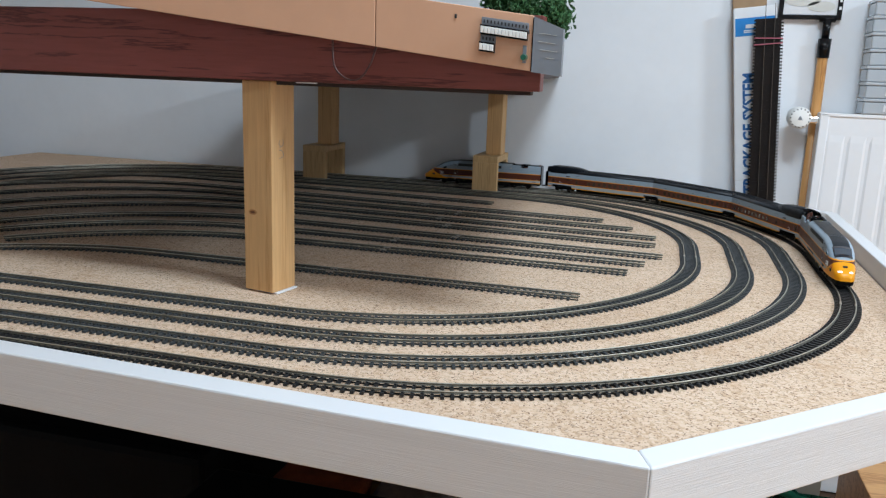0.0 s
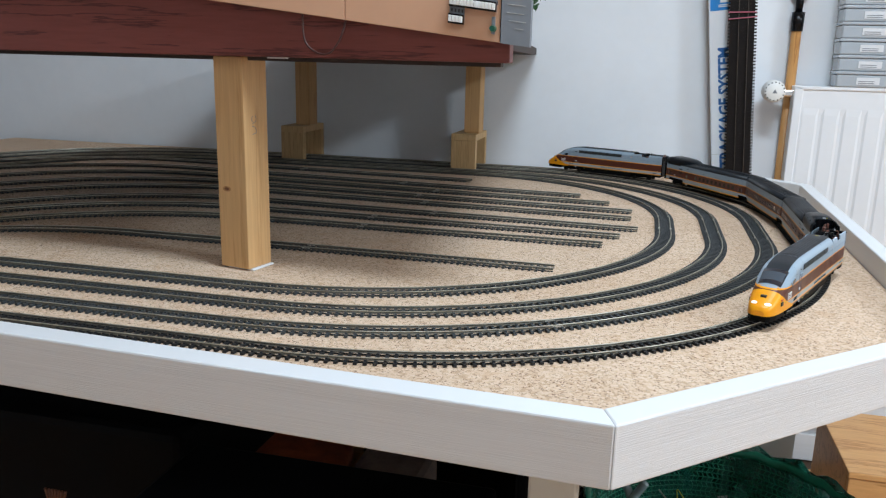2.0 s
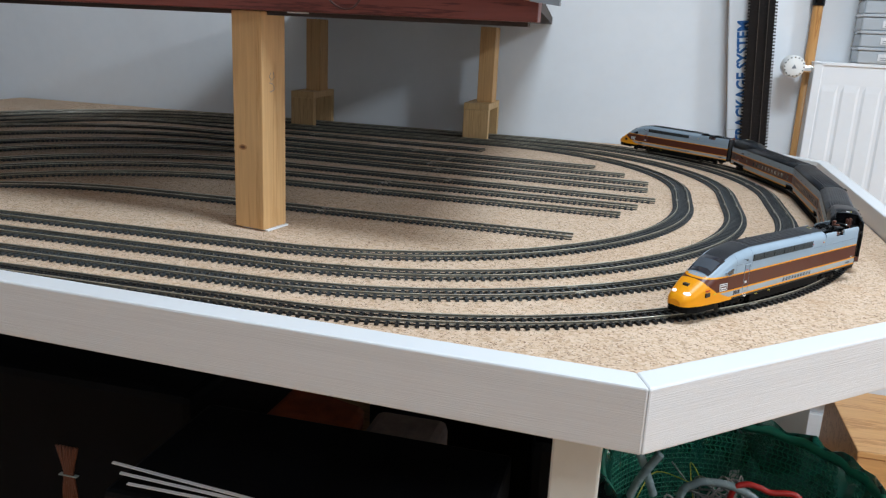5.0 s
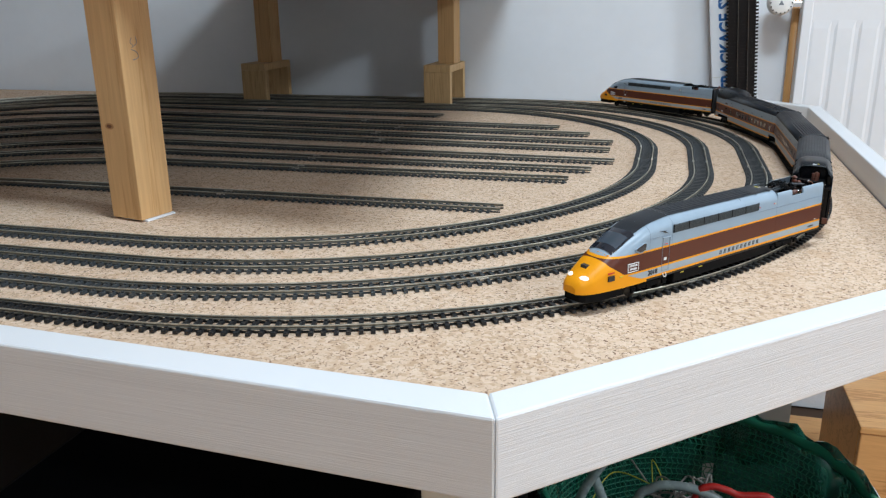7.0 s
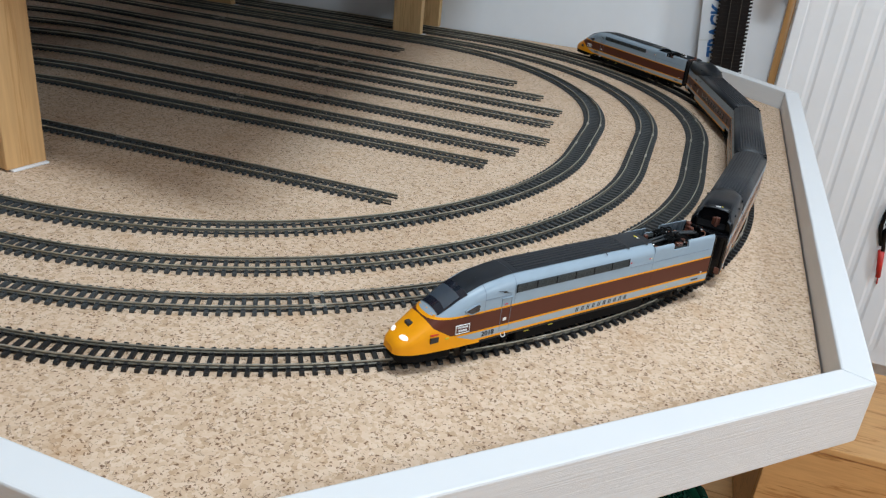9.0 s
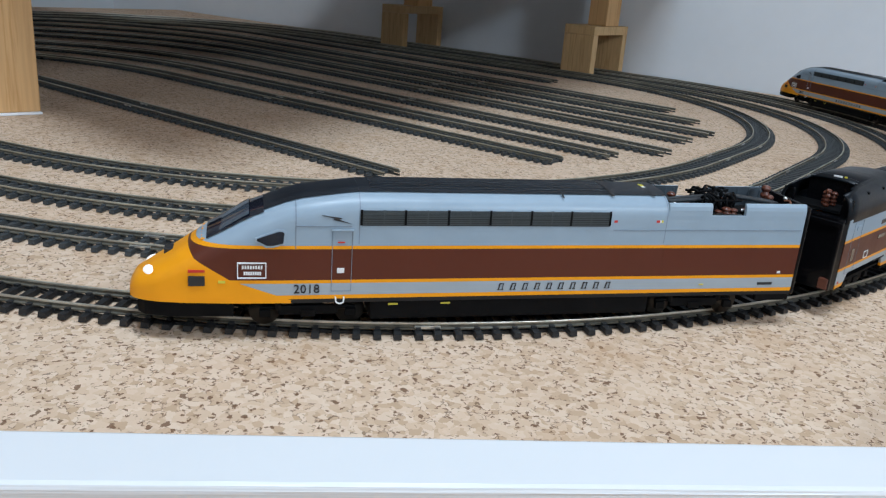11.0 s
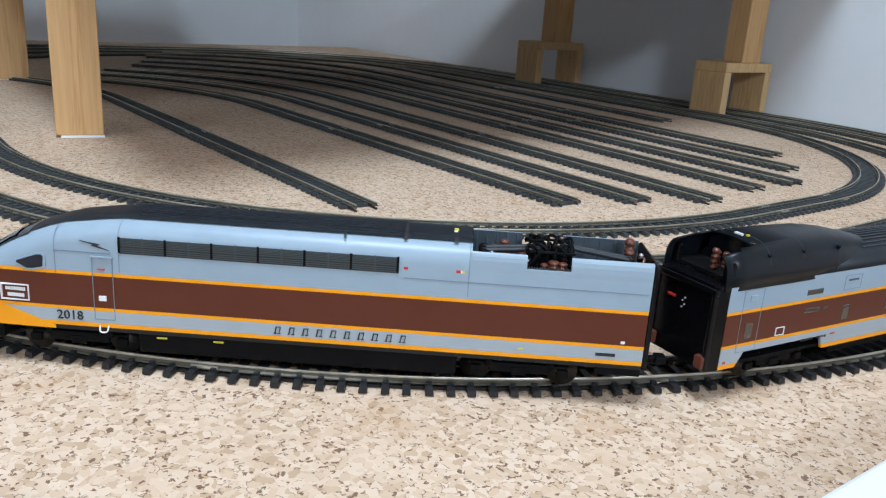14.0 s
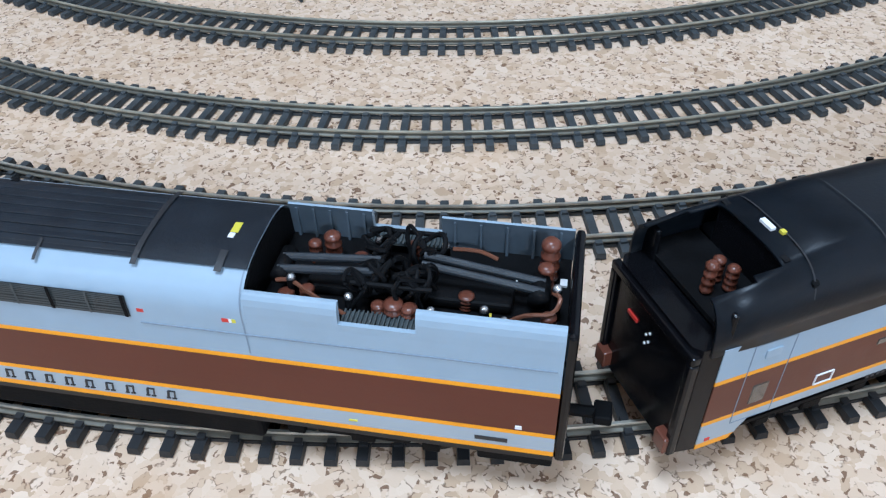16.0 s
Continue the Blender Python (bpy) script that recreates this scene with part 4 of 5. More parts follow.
def coach(label, length, fairing):
    """fairing: +1 or -1, the end that carries the raised fairing and its own bogie; 0 for a middle coach."""
    car = thing("coach", label, "train", "cars of the model train")
    e = length / 2
    for s in (-1, 1):
        low = 0.0088
        f = fairing or 1
        if fairing:
            o = [(f * e, low), (f * (e - 0.009), low), (f * (e - 0.013), low + 0.006), (f * (e - 0.060), low + 0.006), (f * (e - 0.062), low), (-f * (e - 0.018), low), (-f * (e - 0.021), low + 0.005), (-f * e, low + 0.005), (-f * e, COACH_TOP), (f * e, COACH_TOP)]
        else:
            o = [(-e, low + 0.005), (-e + 0.018, low + 0.005), (-e + 0.021, low), (e - 0.021, low), (e - 0.018, low + 0.005), (e, low + 0.005), (e, COACH_TOP), (-e, COACH_TOP)]
        bm = bmesh.new()
        prism(bm, o, s * HALF, s * (HALF - 0.0012), "y")
        part("side", bm, COACH_PAINT, car, "grey, maroon and orange coach side")
        doors = [f * (e - 0.0135), -f * (e - 0.016)]
        for d in doors:
            outline("door_seam", car, SEAM, d - 0.0055, d + 0.0055, 0.0150, 0.0415, s, 0.0002, proud=0.00012)
            side_rect("door_window", car, COACH_GLASS, d - 0.0022, d + 0.0022, 0.0205, 0.0272, s, 0.0002, 0.001, 0.0003)
            side_rect("door_plate", car, SKY_PAINT, d - 0.0020, d + 0.0020, 0.0366, 0.0390, s, 0.0004)
        start = f * (e - (0.104 if fairing else 0.034))
        step = 0.0128
        k = int((length - (0.104 if fairing else 0.034) - 0.030) / step) + 1
        for i in range(k):
            x = start - f * i * step
            side_rect("window", car, COACH_GLASS, x - 0.0034, x + 0.0034, 0.0218, 0.0282, s, 0.0002, 0.001, 0.0003)
            if i % 3 == 2:
                side_rect("vent", car, GRILLE, x - 0.003, x + 0.003, 0.0358, 0.0364, s, 0.0002)
        if fairing:
            for z0, z1 in ((0.0348, 0.0372), (0.0268, 0.0290)):
                side_rect("slot_window", car, COACH_GLASS, f * (e - 0.0455), f * (e - 0.0555), z0, z1, s, 0.0002, 0.001, 0.0003)
            side_rect("window", car, COACH_GLASS, f * (e - 0.071), f * (e - 0.0755), 0.0205, 0.0275, s, 0.0002, 0.001, 0.0003)
            side_rect("vent", car, GRILLE, f * (e - 0.0575), f * (e - 0.0605), 0.0275, 0.0285, s, 0.0002)
            outline("company_plate", car, WHITE_MARK, f * (e - 0.0325) - 0.0026, f * (e - 0.0325) + 0.0026, 0.0192, 0.0228, s, 0.0003)
            outline("hatch_seam", car, SEAM, f * (e - 0.0745) - 0.0055, f * (e - 0.0745) + 0.0055, 0.0345, 0.0410, s, 0.0002, proud=0.00012)
            side_rect("hatch_louvre", car, GRILLE, f * (e - 0.0745) - 0.0032, f * (e - 0.0745) + 0.0032, 0.0385, 0.0392, s)
            bm = bmesh.new()
            for i in range(9):
                xx = f * (e - 0.048 - i * 0.0016 - (0.002 if i > 4 else 0))
                y0, y1 = sorted((s * (HALF - 0.0004), s * (HALF + 0.0002)))
                box(bm, xx - 0.0005, xx + 0.0005, y0, y1, 0.0140, 0.0150)
            tagged(part("coach_lettering", bm, DARK_MARK, car), kind="stuff")
            side_rect("marking", car, RED_MARK, f * (e - 0.0660), f * (e - 0.0690), 0.0146, 0.0152, s, 0.0002)
            side_rect("marking", car, RED_MARK, f * (e - 0.0020), f * (e - 0.0033), 0.0112, 0.0122, s, 0.0002)
    bm = bmesh.new()
    sec = coach_roof(COACH_TOP, 0.0520, HALF)
    cut = 0.0165
    prism(bm, sec + [(-HALF + 0.002, COACH_TOP - 0.001), (HALF - 0.002, COACH_TOP - 0.001)], -e + (cut if fairing < 0 else 0.0), e - (cut if fairing > 0 else 0.0), "x")
    roof = part("roof", bm, BLACK_SATIN, car, "black coach roof", True)
    bm = bmesh.new()
    for i in range(9):
        y = -0.0112 + i * 0.0028
        z = COACH_TOP + 0.0086 * (1 - (y / HALF) ** 2) ** 0.4
        a, b = (-e + 0.003, e - 0.003) if not fairing else ((-e + 0.003, e - 0.085) if fairing > 0 else (-e + 0.085, e - 0.003))
        box(bm, a, b, y - 0.0005, y + 0.0005, z - 0.001, z + 0.0004)
    part("roof_rib", bm, BLACK_SATIN, roof)
    part("floor_pan", a_box(-e + 0.002, e - 0.002, -0.0155, 0.0155, 0.0092, 0.0105), CHASSIS, car)
    bm = bmesh.new()
    box(bm, -e + 0.024, e - (0.072 if fairing > 0 else 0.024), -0.0142, 0.0142, 0.0035, 0.0095, 0.0008) if fairing >= 0 else box(bm, -e + 0.072, e - 0.024, -0.0142, 0.0142, 0.0035, 0.0095, 0.0008)
    part("underframe", bm, CHASSIS, car, "black underfloor equipment")
    for q in (-1, 1):
        big = fairing and q == fairing
        x0, x1 = sorted((q * e, q * (e - 0.0014)))
        part("end_wall", a_box(x0, x1, -HALF + 0.0014, HALF - 0.0014, 0.009, 0.044 if big else 0.050, 0.0004), BLACK_PLASTIC, car, "black coach end wall")
        if not big:
            x0, x1 = sorted((q * (e - 0.0008), q * (e + 0.0024)))
            part("gangway", a_box(x0, x1, -0.0145, 0.0145, 0.011, 0.0500, 0.0012), BLACK_PLASTIC, car, "black gangway bellows")
    if fairing:
        f = fairing
        # raised fairing, tapering away from the end, with a cut-out for its insulators
        bm = bmesh.new()
        rows = []
        for d, z, w in ((-0.003, 0.0580, 0.97), (0.0075, 0.0590, 1.0), (0.0145, 0.0592, 1.0), (0.040, 0.0594, 1.0), (0.062, 0.0588, 0.97), (0.075, 0.0572, 0.86), (0.086, 0.0550, 0.62), (0.096, 0.0526, 0.30), (0.101, 0.0510, 0.05)):
            row = []
            for i in range(25):
                a = math.pi * i / 24
                y = HALF * 1.012 * w * math.copysign(abs(math.cos(a)) ** 0.62, math.cos(a))
                base = COACH_TOP + 0.0086 * max(0.0, 1 - (y / HALF) ** 2) ** 0.4
                row.append(bm.verts.new((f * (e - d), y, max(base - 0.0004 if a not in (0.0, math.pi) else 0.0, COACH_TOP - 0.0016 + (z - COACH_TOP + 0.0010) * math.sin(a) ** 0.55))))
            rows.append(row)
        for j, (a, b) in enumerate(zip(rows, rows[1:])):
            for i in range(24):
                if j < 1 and 7 <= i <= 16:
                    continue
                if j == 1 and 8 <= i <= 15:
                    continue
                bm.faces.new((a[i], b[i], b[i + 1], a[i + 1]))
        bmesh.ops.recalc_face_normals(bm, faces=bm.faces[:])
        cover = part("fairing", bm, FAIRING_BLACK, car, "raised black roof fairing", True)
        rim = cover.modifiers.new("thickness", "SOLIDIFY")
        rim.thickness, rim.offset = 0.0009, -1
        x0, x1 = sorted((f * (e - 0.0005), f * (e - 0.0150)))
        part("recess_floor", a_box(x0, x1, -0.0160, 0.0160, 0.0448, 0.0462), CHASSIS, car)
        for d in (0.020, 0.040, 0.062):
            bm = bmesh.new()
            z = 0.0594 if d < 0.05 else 0.0588
            a_list = [math.pi * i / 24 for i in range(25)]
            for q in (-0.0002, 0.0002):
                [bm.verts.new((f * (e - d) + q, HALF * math.copysign(abs(math.cos(a)) ** 0.62, math.cos(a)), COACH_TOP - 0.0004 + (z + 0.0002 - COACH_TOP) * math.sin(a) ** 0.55)) for a in a_list]
            bm.verts.ensure_lookup_table()
            for i in range(24):
                bm.faces.new((bm.verts[i], bm.verts[i + 1], bm.verts[i + 26], bm.verts[i + 25]))
            part("fairing_seam", bm, DARK_MARK, car)
            for s in (-1, 1):
                bm = bmesh.new()
                rod(bm, (f * (e - d), s * 0.0150, 0.0530), (f * (e - d), s * 0.0156, 0.0545), 0.0009, n=8)
                part("lifting_eye", bm, CHASSIS, car)
        x0, x1 = sorted((f * (e - 0.0150), f * (e - 0.0165)))
        part("recess_wall", a_box(x0, x1, -0.0110, 0.0110, 0.046, 0.0580), BLACK_PLASTIC, car)
        for s in (-1, 1):
            x0, x1 = sorted((f * e, f * (e - 0.0015)))
            part("end_pillar", a_box(x0, x1, s * 0.0142 - 0.0028, s * 0.0142 + 0.0028, 0.0425, 0.0530, 0.0008), BLACK_PLASTIC, car)
            x0, x1 = sorted((f * (e + 0.0085), f * (e + 0.0055)))
            part("tail_lamp", a_box(x0, x1, s * 0.0140 - 0.0022, s * 0.0140 + 0.0022, 0.0098, 0.0150, 0.0004), INSULATOR, car, "dull red tail block")
        bm = bmesh.new()
        o = [(f * (e - 0.0004), -HALF + 0.0002), (f * (e + 0.0045), -HALF + 0.0010), (f * (e + 0.0062), -HALF + 0.0030), (f * (e + 0.0062), HALF - 0.0030), (f * (e + 0.0045), HALF - 0.0010), (f * (e - 0.0004), HALF - 0.0002)]
        prism(bm, o, 0.0088, 0.0440)
        part("end_block", bm, BLACK_PLASTIC, car, "shiny black end block")
        x0, x1 = sorted((f * (e + 0.0074), f * (e + 0.0052)))
        bm = a_box(x0, x1, -HALF + 0.0004, HALF - 0.0004, 0.0405, 0.0430, 0.0005)
        box(bm, x0, x1, -HALF + 0.0004, -HALF + 0.0026, 0.0092, 0.0405, 0.0005)
        box(bm, x0, x1, HALF - 0.0026, HALF - 0.0004, 0.0092, 0.0405, 0.0005)
        part("end_frame", bm, BLACK_PLASTIC, car, "shiny black end frame")
        part("marking", a_box(min(f * (e + 0.006), f * (e + 0.0066)), max(f * (e + 0.006), f * (e + 0.0066)), -0.0085, -0.0045, 0.0330, 0.0340), RED_MARK, car)
        for i in range(4):
            part("rivet", a_box(min(f * (e + 0.006), f * (e + 0.0065)), max(f * (e + 0.006), f * (e + 0.0065)), -0.0008 + (i % 2) * 0.0012, -0.0003 + (i % 2) * 0.0012, 0.030 + i * 0.0014, 0.0305 + i * 0.0014), WHITE_MARK, car)
        for d, y, z in ((0.0040, 0.0030, 0.0550), (0.0080, 0.0005, 0.0530), (0.0090, 0.0042, 0.0532)):
            insulator(car, f * (e - d), y, 0.0462, z, 0.0015)
        part("marking", a_box(min(f * (e - 0.0175), f * (e - 0.0188)), max(f * (e - 0.0175), f * (e - 0.0188)), -0.0012, 0.0026, 0.0588, 0.0595), WHITE_MARK, car)
        part("marking", a_box(min(f * (e - 0.0190), f * (e - 0.0201)), max(f * (e - 0.0190), f * (e - 0.0201)), 0.0034, 0.0046, 0.0588, 0.0595), YELLOW_MARK, car)
        bogie(car, f * (e - 0.037), 0.030)
    if fairing >= 0:
        bogie(car, -(e + 0.003) if fairing > 0 else -(e + 0.003), 0.030)
    return car


COACH_LENGTHS = (0.238, 0.212, 0.256)
train = [power_car("grey, maroon and orange model power car with lit headlights", True),
         coach("end coach with black fairing on its roof", COACH_LENGTHS[0], 1),
         coach("middle coach with a row of small windows", COACH_LENGTHS[1], 0),
         coach("trailing end coach with black roof fairing", COACH_LENGTHS[2], -1),
         power_car("unlit grey and maroon power car at the tail", False)]
# offsets along the line behind the leading car's nose: front pivot, rear pivot, and the pivots' x in the car
GAP, JOINT_GAP = 0.0215, 0.0062

# ---- upper deck on its posts ----
DECK = 0.932
deck = thing("upper_deck", "raised upper layout deck with terracotta fascia and red-stained beam", "layout deck")
part("beam", a_box(-1.75, -0.137, 0.340, 0.362, DECK, DECK + 0.075, 0.0012), MAHOGANY, deck, "red-brown stained beam with visible grain")
bm = bmesh.new()
prism(bm, [(-1.75, 0.363), (-0.139, 0.363), (-0.262, 1.455), (-0.90, 1.455), (-1.10, 0.90), (-1.75, 0.90)], DECK + 0.013, DECK + 0.028)
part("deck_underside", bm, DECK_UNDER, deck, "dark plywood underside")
# Added strip standing for the dark deck underside that shows below the beam.
part("underside_strip", a_box(-1.75, -0.150, 0.3635, 0.3800, DECK - 0.0045, DECK + 0.0125, 0.0005), DECK_UNDER, deck, "dark strip added for the underside behind the beam")


def fascia_z(x):
    return 0.9345 + 0.12 * (-x)


def fascia(x0, x1, mat, label):
    bm = bmesh.new()
    h = 0.054 if x1 > -0.5 else 0.075
    prism(bm, [(x0, fascia_z(x0)), (x1, fascia_z(x1)), (x1, fascia_z(x1) + h), (x0, fascia_z(x0) + h)], 0.328, 0.3385, "y")
    bmesh.ops.bevel(bm, geom=bm.edges[:], offset=0.0006, segments=1, affect="EDGES")
    return part("fascia_panel", bm, mat, deck, label)


fascia(-0.3108, -0.146, TERRACOTTA, "terracotta painted fascia board")
fascia(-1.75, -0.3116, TERRACOTTA, "terracotta painted fascia board")
bm = bmesh.new()
prism(bm, [(-0.1445, 0.9515), (-0.1150, 0.9480), (-0.1150, 0.9935), (-0.1445, 1.0050)], 0.3255, 0.3375, "y")
end_panel = part("end_panel", bm, GREY_PANEL, deck, "dark grey panel with faint white diagram")
for x0, x1, z in ((-0.139, -0.121, 0.9880), (-0.139, -0.122, 0.9800), (-0.137, -0.120, 0.9725), (-0.131, -0.122, 0.9655)):
    part("diagram_line", a_box(x0, x1, 0.3251, 0.3256, z, z + 0.00035, 0, Matrix.Translation((0, 0, -0.12 * 0.13)) @ Matrix(((1, 0, 0, 0), (0, 1, 0, 0), (-0.12, 0, 1, 0), (0, 0, 0, 1)))), GREY_LEG, end_panel)
for x, z in ((-0.225, 1.004), (-0.172, 0.992), (-0.150, 0.990)):
    part("screw", a_box(x - 0.0012, x + 0.0012, 0.3270, 0.3285, z - 0.002, z + 0.002, 0.0004), DARK_MARK, deck)
for n, x0, z0 in ((13, -0.1975, 0.993), (4, -0.1980, 0.9765)):
    pitch = 0.0036
    slope = -0.12

    def shear(x0=x0):
        m = Matrix.Identity(4)
        m[2][0] = slope
        m[2][3] = -slope * x0
        return m
    bm = a_box(x0, x0 + n * pitch + 0.001, 0.3262, 0.3285, z0 - 0.006, z0 + 0.011, 0.0003, shear())
    bank = part("switch_plate", bm, GREY_PANEL, deck, "grey switch plate")
    part("switch_base", a_box(x0, x0 + n * pitch + 0.001, 0.3205, 0.3262, z0 - 0.0062, z0 + 0.0035, 0.0003, shear()), BLACK_PLASTIC, bank)
    for i in range(n):
        x = x0 + 0.0012 + i * pitch
        part("switch_key", a_box(x, x + 0.0031, 0.3165, 0.3206, z0 - 0.0045, z0 + 0.0018, 0.0004, shear()), VALVE, bank, "white rocker key")
        part("switch_mark", a_box(x + 0.0008, x + 0.0022, 0.3258, 0.3263, z0 + 0.0055, z0 + 0.0085, 0, shear()), DARK_MARK, bank)
bm = bmesh.new()
rod(bm, (-0.1525, 0.328, 0.9655), (-0.1525, 0.320, 0.9655), 0.0033, 0.0028, 14)
part("green_knob", bm, plain("green_knob", (0.01, 0.11, 0.07), 0.3), deck, "green rotary knob")
part("knob_plate", a_box(-0.1545, -0.1508, 0.3266, 0.3285, 0.960, 0.977, 0.0003), GREY_PANEL, deck)
part("gap_strip", a_box(-0.1460, -0.1446, 0.3290, 0.3380, 0.9525, 1.0040), BLACK_PLASTIC, deck)
part("strike_plate", a_box(-0.412, -0.390, 0.350, 0.358, DECK - 0.0016, DECK - 0.0001), WHITE_MARK, deck)
cable = thing("hanging_cable", "thin dark brown cable looping under the fascia", "cable")
bm = bmesh.new()
tube(bm, curl([(-0.3600, 0.334, 0.992), (-0.3605, 0.332, 0.972), (-0.3560, 0.328, 0.949), (-0.342, 0.326, 0.938), (-0.328, 0.326, 0.938), (-0.317, 0.328, 0.952), (-0.3115, 0.3325, 0.972), (-0.3112, 0.336, 0.990)], 48), 0.0011)
part("wire", bm, plain("brown_wire", (0.05, 0.015, 0.012), 0.4), cable, "", True)

# model bushes at the deck's edge
rng = random.Random(3)
for bx, by, bz, n, mat in ((-0.135, 0.395, 1.004, 1500, LEAF), (-0.165, 0.385, 1.010, 1500, LEAF), (-0.192, 0.39, 1.018, 1200, LEAF), (-0.150, 0.42, 1.006, 160, LEAF_PALE)):
    bush = thing("model_bush", "dark green model bush on the deck edge" if mat is LEAF else "pale flocked model bush among dark ones", "model tree", "model bushes")
    bm = bmesh.new()
    rod(bm, (bx, by, bz - 0.05), (bx, by, bz + 0.02), 0.002, 0.001)
    part("trunk", bm, BLACK_AND_SHADE, bush)
    vs, fs = [], []
    for i in range(n):
        p = Vector((rng.gauss(0, 0.0075), rng.gauss(0, 0.013), rng.gauss(0.006, 0.009))) + Vector((bx, by, bz))
        q = Euler([rng.uniform(0, 6.3) for _ in range(3)]).to_matrix()
        r = rng.uniform(0.0020, 0.0048)
        k = len(vs)
        vs += [p + q @ Vector(v) * r for v in ((-1, 0, 0.2), (0, -0.5, 0), (1, 0, 0.2), (0, 0.5, 0), (0, 0, -0.35))]
        fs += [(k, k + 1, k + 2, k + 3), (k, k + 4, k + 1), (k + 2, k + 4, k + 3), (k + 1, k + 4, k + 2), (k + 3, k + 4, k)]
    me = bpy.data.meshes.new("crown")
    me.from_pydata(vs, [], fs)
    tagged(part_mesh("crown", me, mat, bush), kind="stuff")


def post(x, y, a, b, z0, label, turn=0.0, pencil=False):
    p = thing("support_post", label, "post", "posts under the deck")
    m = pose(x, y, 0, 0, 0, turn)
    bm = a_box(-a / 2, a / 2, -b / 2, b / 2, z0, DECK - 0.0005, 0.0012, m)
    part("timber", bm, PINE, p)
    if pencil:
        bm = bmesh.new()
        for pts in (((0, -.003, .090), (0, .004, .094), (0, .003, .100)), ((0, -.004, .088), (0, .002, .086), (0, .004, .080), (0, -.003, .078)), ((0, -.002, .099), (0, -.004, .095), (0, -.001, .092))):
            tube(bm, [m @ Vector((a / 2 + 0.0001, q[1] - 0.004, BOARD + 0.085 + q[2])) for q in curl(pts, 10)], 0.00035, 4)
        part("pencil_mark", bm, GREY_PANEL, p)
        for u, w, h in ((-0.008, 0.0060, 0.0032), (-0.008, 0.0034, 0.0018)):
            bm = bmesh.new()
            k = 0.0002 if w > 0.004 else 0.0004
            prism(bm, [(u + w * math.cos(i * math.pi / 9), BOARD + 0.098 + h * math.sin(i * math.pi / 9)) for i in range(18)], -b / 2 - k, -b / 2 + 0.001, "y")
            bmesh.ops.transform(bm, verts=bm.verts[:], matrix=m)
            part("knot", bm, KNOT if w < 0.004 else KNOT_RING, p, "dark brown knot")
    return p


POST_LABEL = "square pine post between table and deck"
post(-0.4614, 0.3790, 0.0425, 0.0425, BOARD + 0.0022, "square pine post with pencilled mark on white packing", -12, True)
post(-0.945, 0.405, 0.037, 0.040, BOARD + 0.0022, POST_LABEL)
for x, y in ((-0.4560, 0.3805), (-0.945, 0.407)):
    shim = thing("packing_sheet", "white card packing under a post", "packing")
    part("card", a_box(-0.019, 0.0195, -0.0195, 0.019, BOARD + 0.0002, BOARD + 0.0022, 0.0004, pose(x, y, 0, 0, 0, -12)), WHITE_CARD, shim)
for x, dim in ((-0.402, 0), (-0.830, 1)):
    gate = thing("track_portal", "small pine portal spanning two tracks, carrying a post", "portal", "portals by the wall")
    w = 0.029
    part("front_leg", a_box(x - w, x + w, 1.3165, 1.3335, BOARD + 0.002, BOARD + 0.068, 0.0008), PINE_FLAT, gate)
    part("rear_leg", a_box(x - w, x + w, 1.4300, 1.4460, BOARD + 0.002, BOARD + 0.068, 0.0008), PINE_FLAT, gate)
    part("lintel", a_box(x - w, x + w, 1.3165, 1.4460, BOARD + 0.0682, BOARD + 0.083, 0.0008), PINE_FLAT, gate)
    part("packing", a_box(x + w - 0.012, x + w + 0.006, 1.317, 1.336, BOARD + 0.0002, BOARD + 0.002), WHITE_CARD, gate)
    post(x + 0.009, 1.385, 0.036, 0.05, BOARD + 0.0832, "short pine post standing on a portal")

# ---- by the wall ----
radiator = thing("radiator", "white ribbed panel radiator on the wall", "radiator")
RX, RY, RZ0, RZ1 = 0.308, 1.398, 0.150, 0.892
bm = bmesh.new()
prof = []
x = RX + 0.018
while x < 1.35:
    prof += [(x, RY + 0.0018), (x + 0.005, RY), (x + 0.031, RY), (x + 0.036, RY + 0.0018)]
    x += 0.0425
n = len(prof)
za, zb, zc, zd = RZ0 + 0.030, RZ0 + 0.045, RZ1 - 0.060, RZ1 - 0.045
cols = []
for px, py in prof:
    flat = RY + 0.001
    cols.append([bm.verts.new((px, flat, RZ0 + 0.004)), bm.verts.new((px, flat, za)), bm.verts.new((px, py, zb)), bm.verts.new((px, py, zc)), bm.verts.new((px, flat, zd)), bm.verts.new((px, flat, RZ1 - 0.006))])
for a, b in zip(cols, cols[1:]):
    for i in range(5):
        bm.faces.new((a[i], b[i], b[i + 1], a[i + 1]))
part("front_panel", bm, RADIATOR, radiator, "ribbed white steel panel")
part("back_panel", a_box(RX + 0.004, 1.354, RY + 0.008, RY + 0.052, RZ0, RZ1 - 0.004, 0.002), RADIATOR, radiator)
bm = bmesh.new()
box(bm, RX, RX + 0.018, RY - 0.002, RY + 0.053, RZ0 - 0.002, RZ1 + 0.001, 0.002)
part("side_cover", bm, RADIATOR, radiator)
bm = bmesh.new()
box(bm, RX, 1.36, RY - 0.002, RY + 0.004, RZ1 - 0.006, RZ1 + 0.001, 0.001)
for i in range(40):
    box(bm, RX + 0.02 + i * 0.026, RX + 0.034 + i * 0.026, RY + 0.004, RY + 0.05, RZ1 - 0.004, RZ1 - 0.001)
part("top_grille", bm, RADIATOR, radiator)
knob = part("valve_body", a_box(RX - 0.028, RX + 0.004, RY + 0.012, RY + 0.030, 0.868, 0.884, 0.004), CHROME, radiator, "chrome valve body")
bm = bmesh.new()
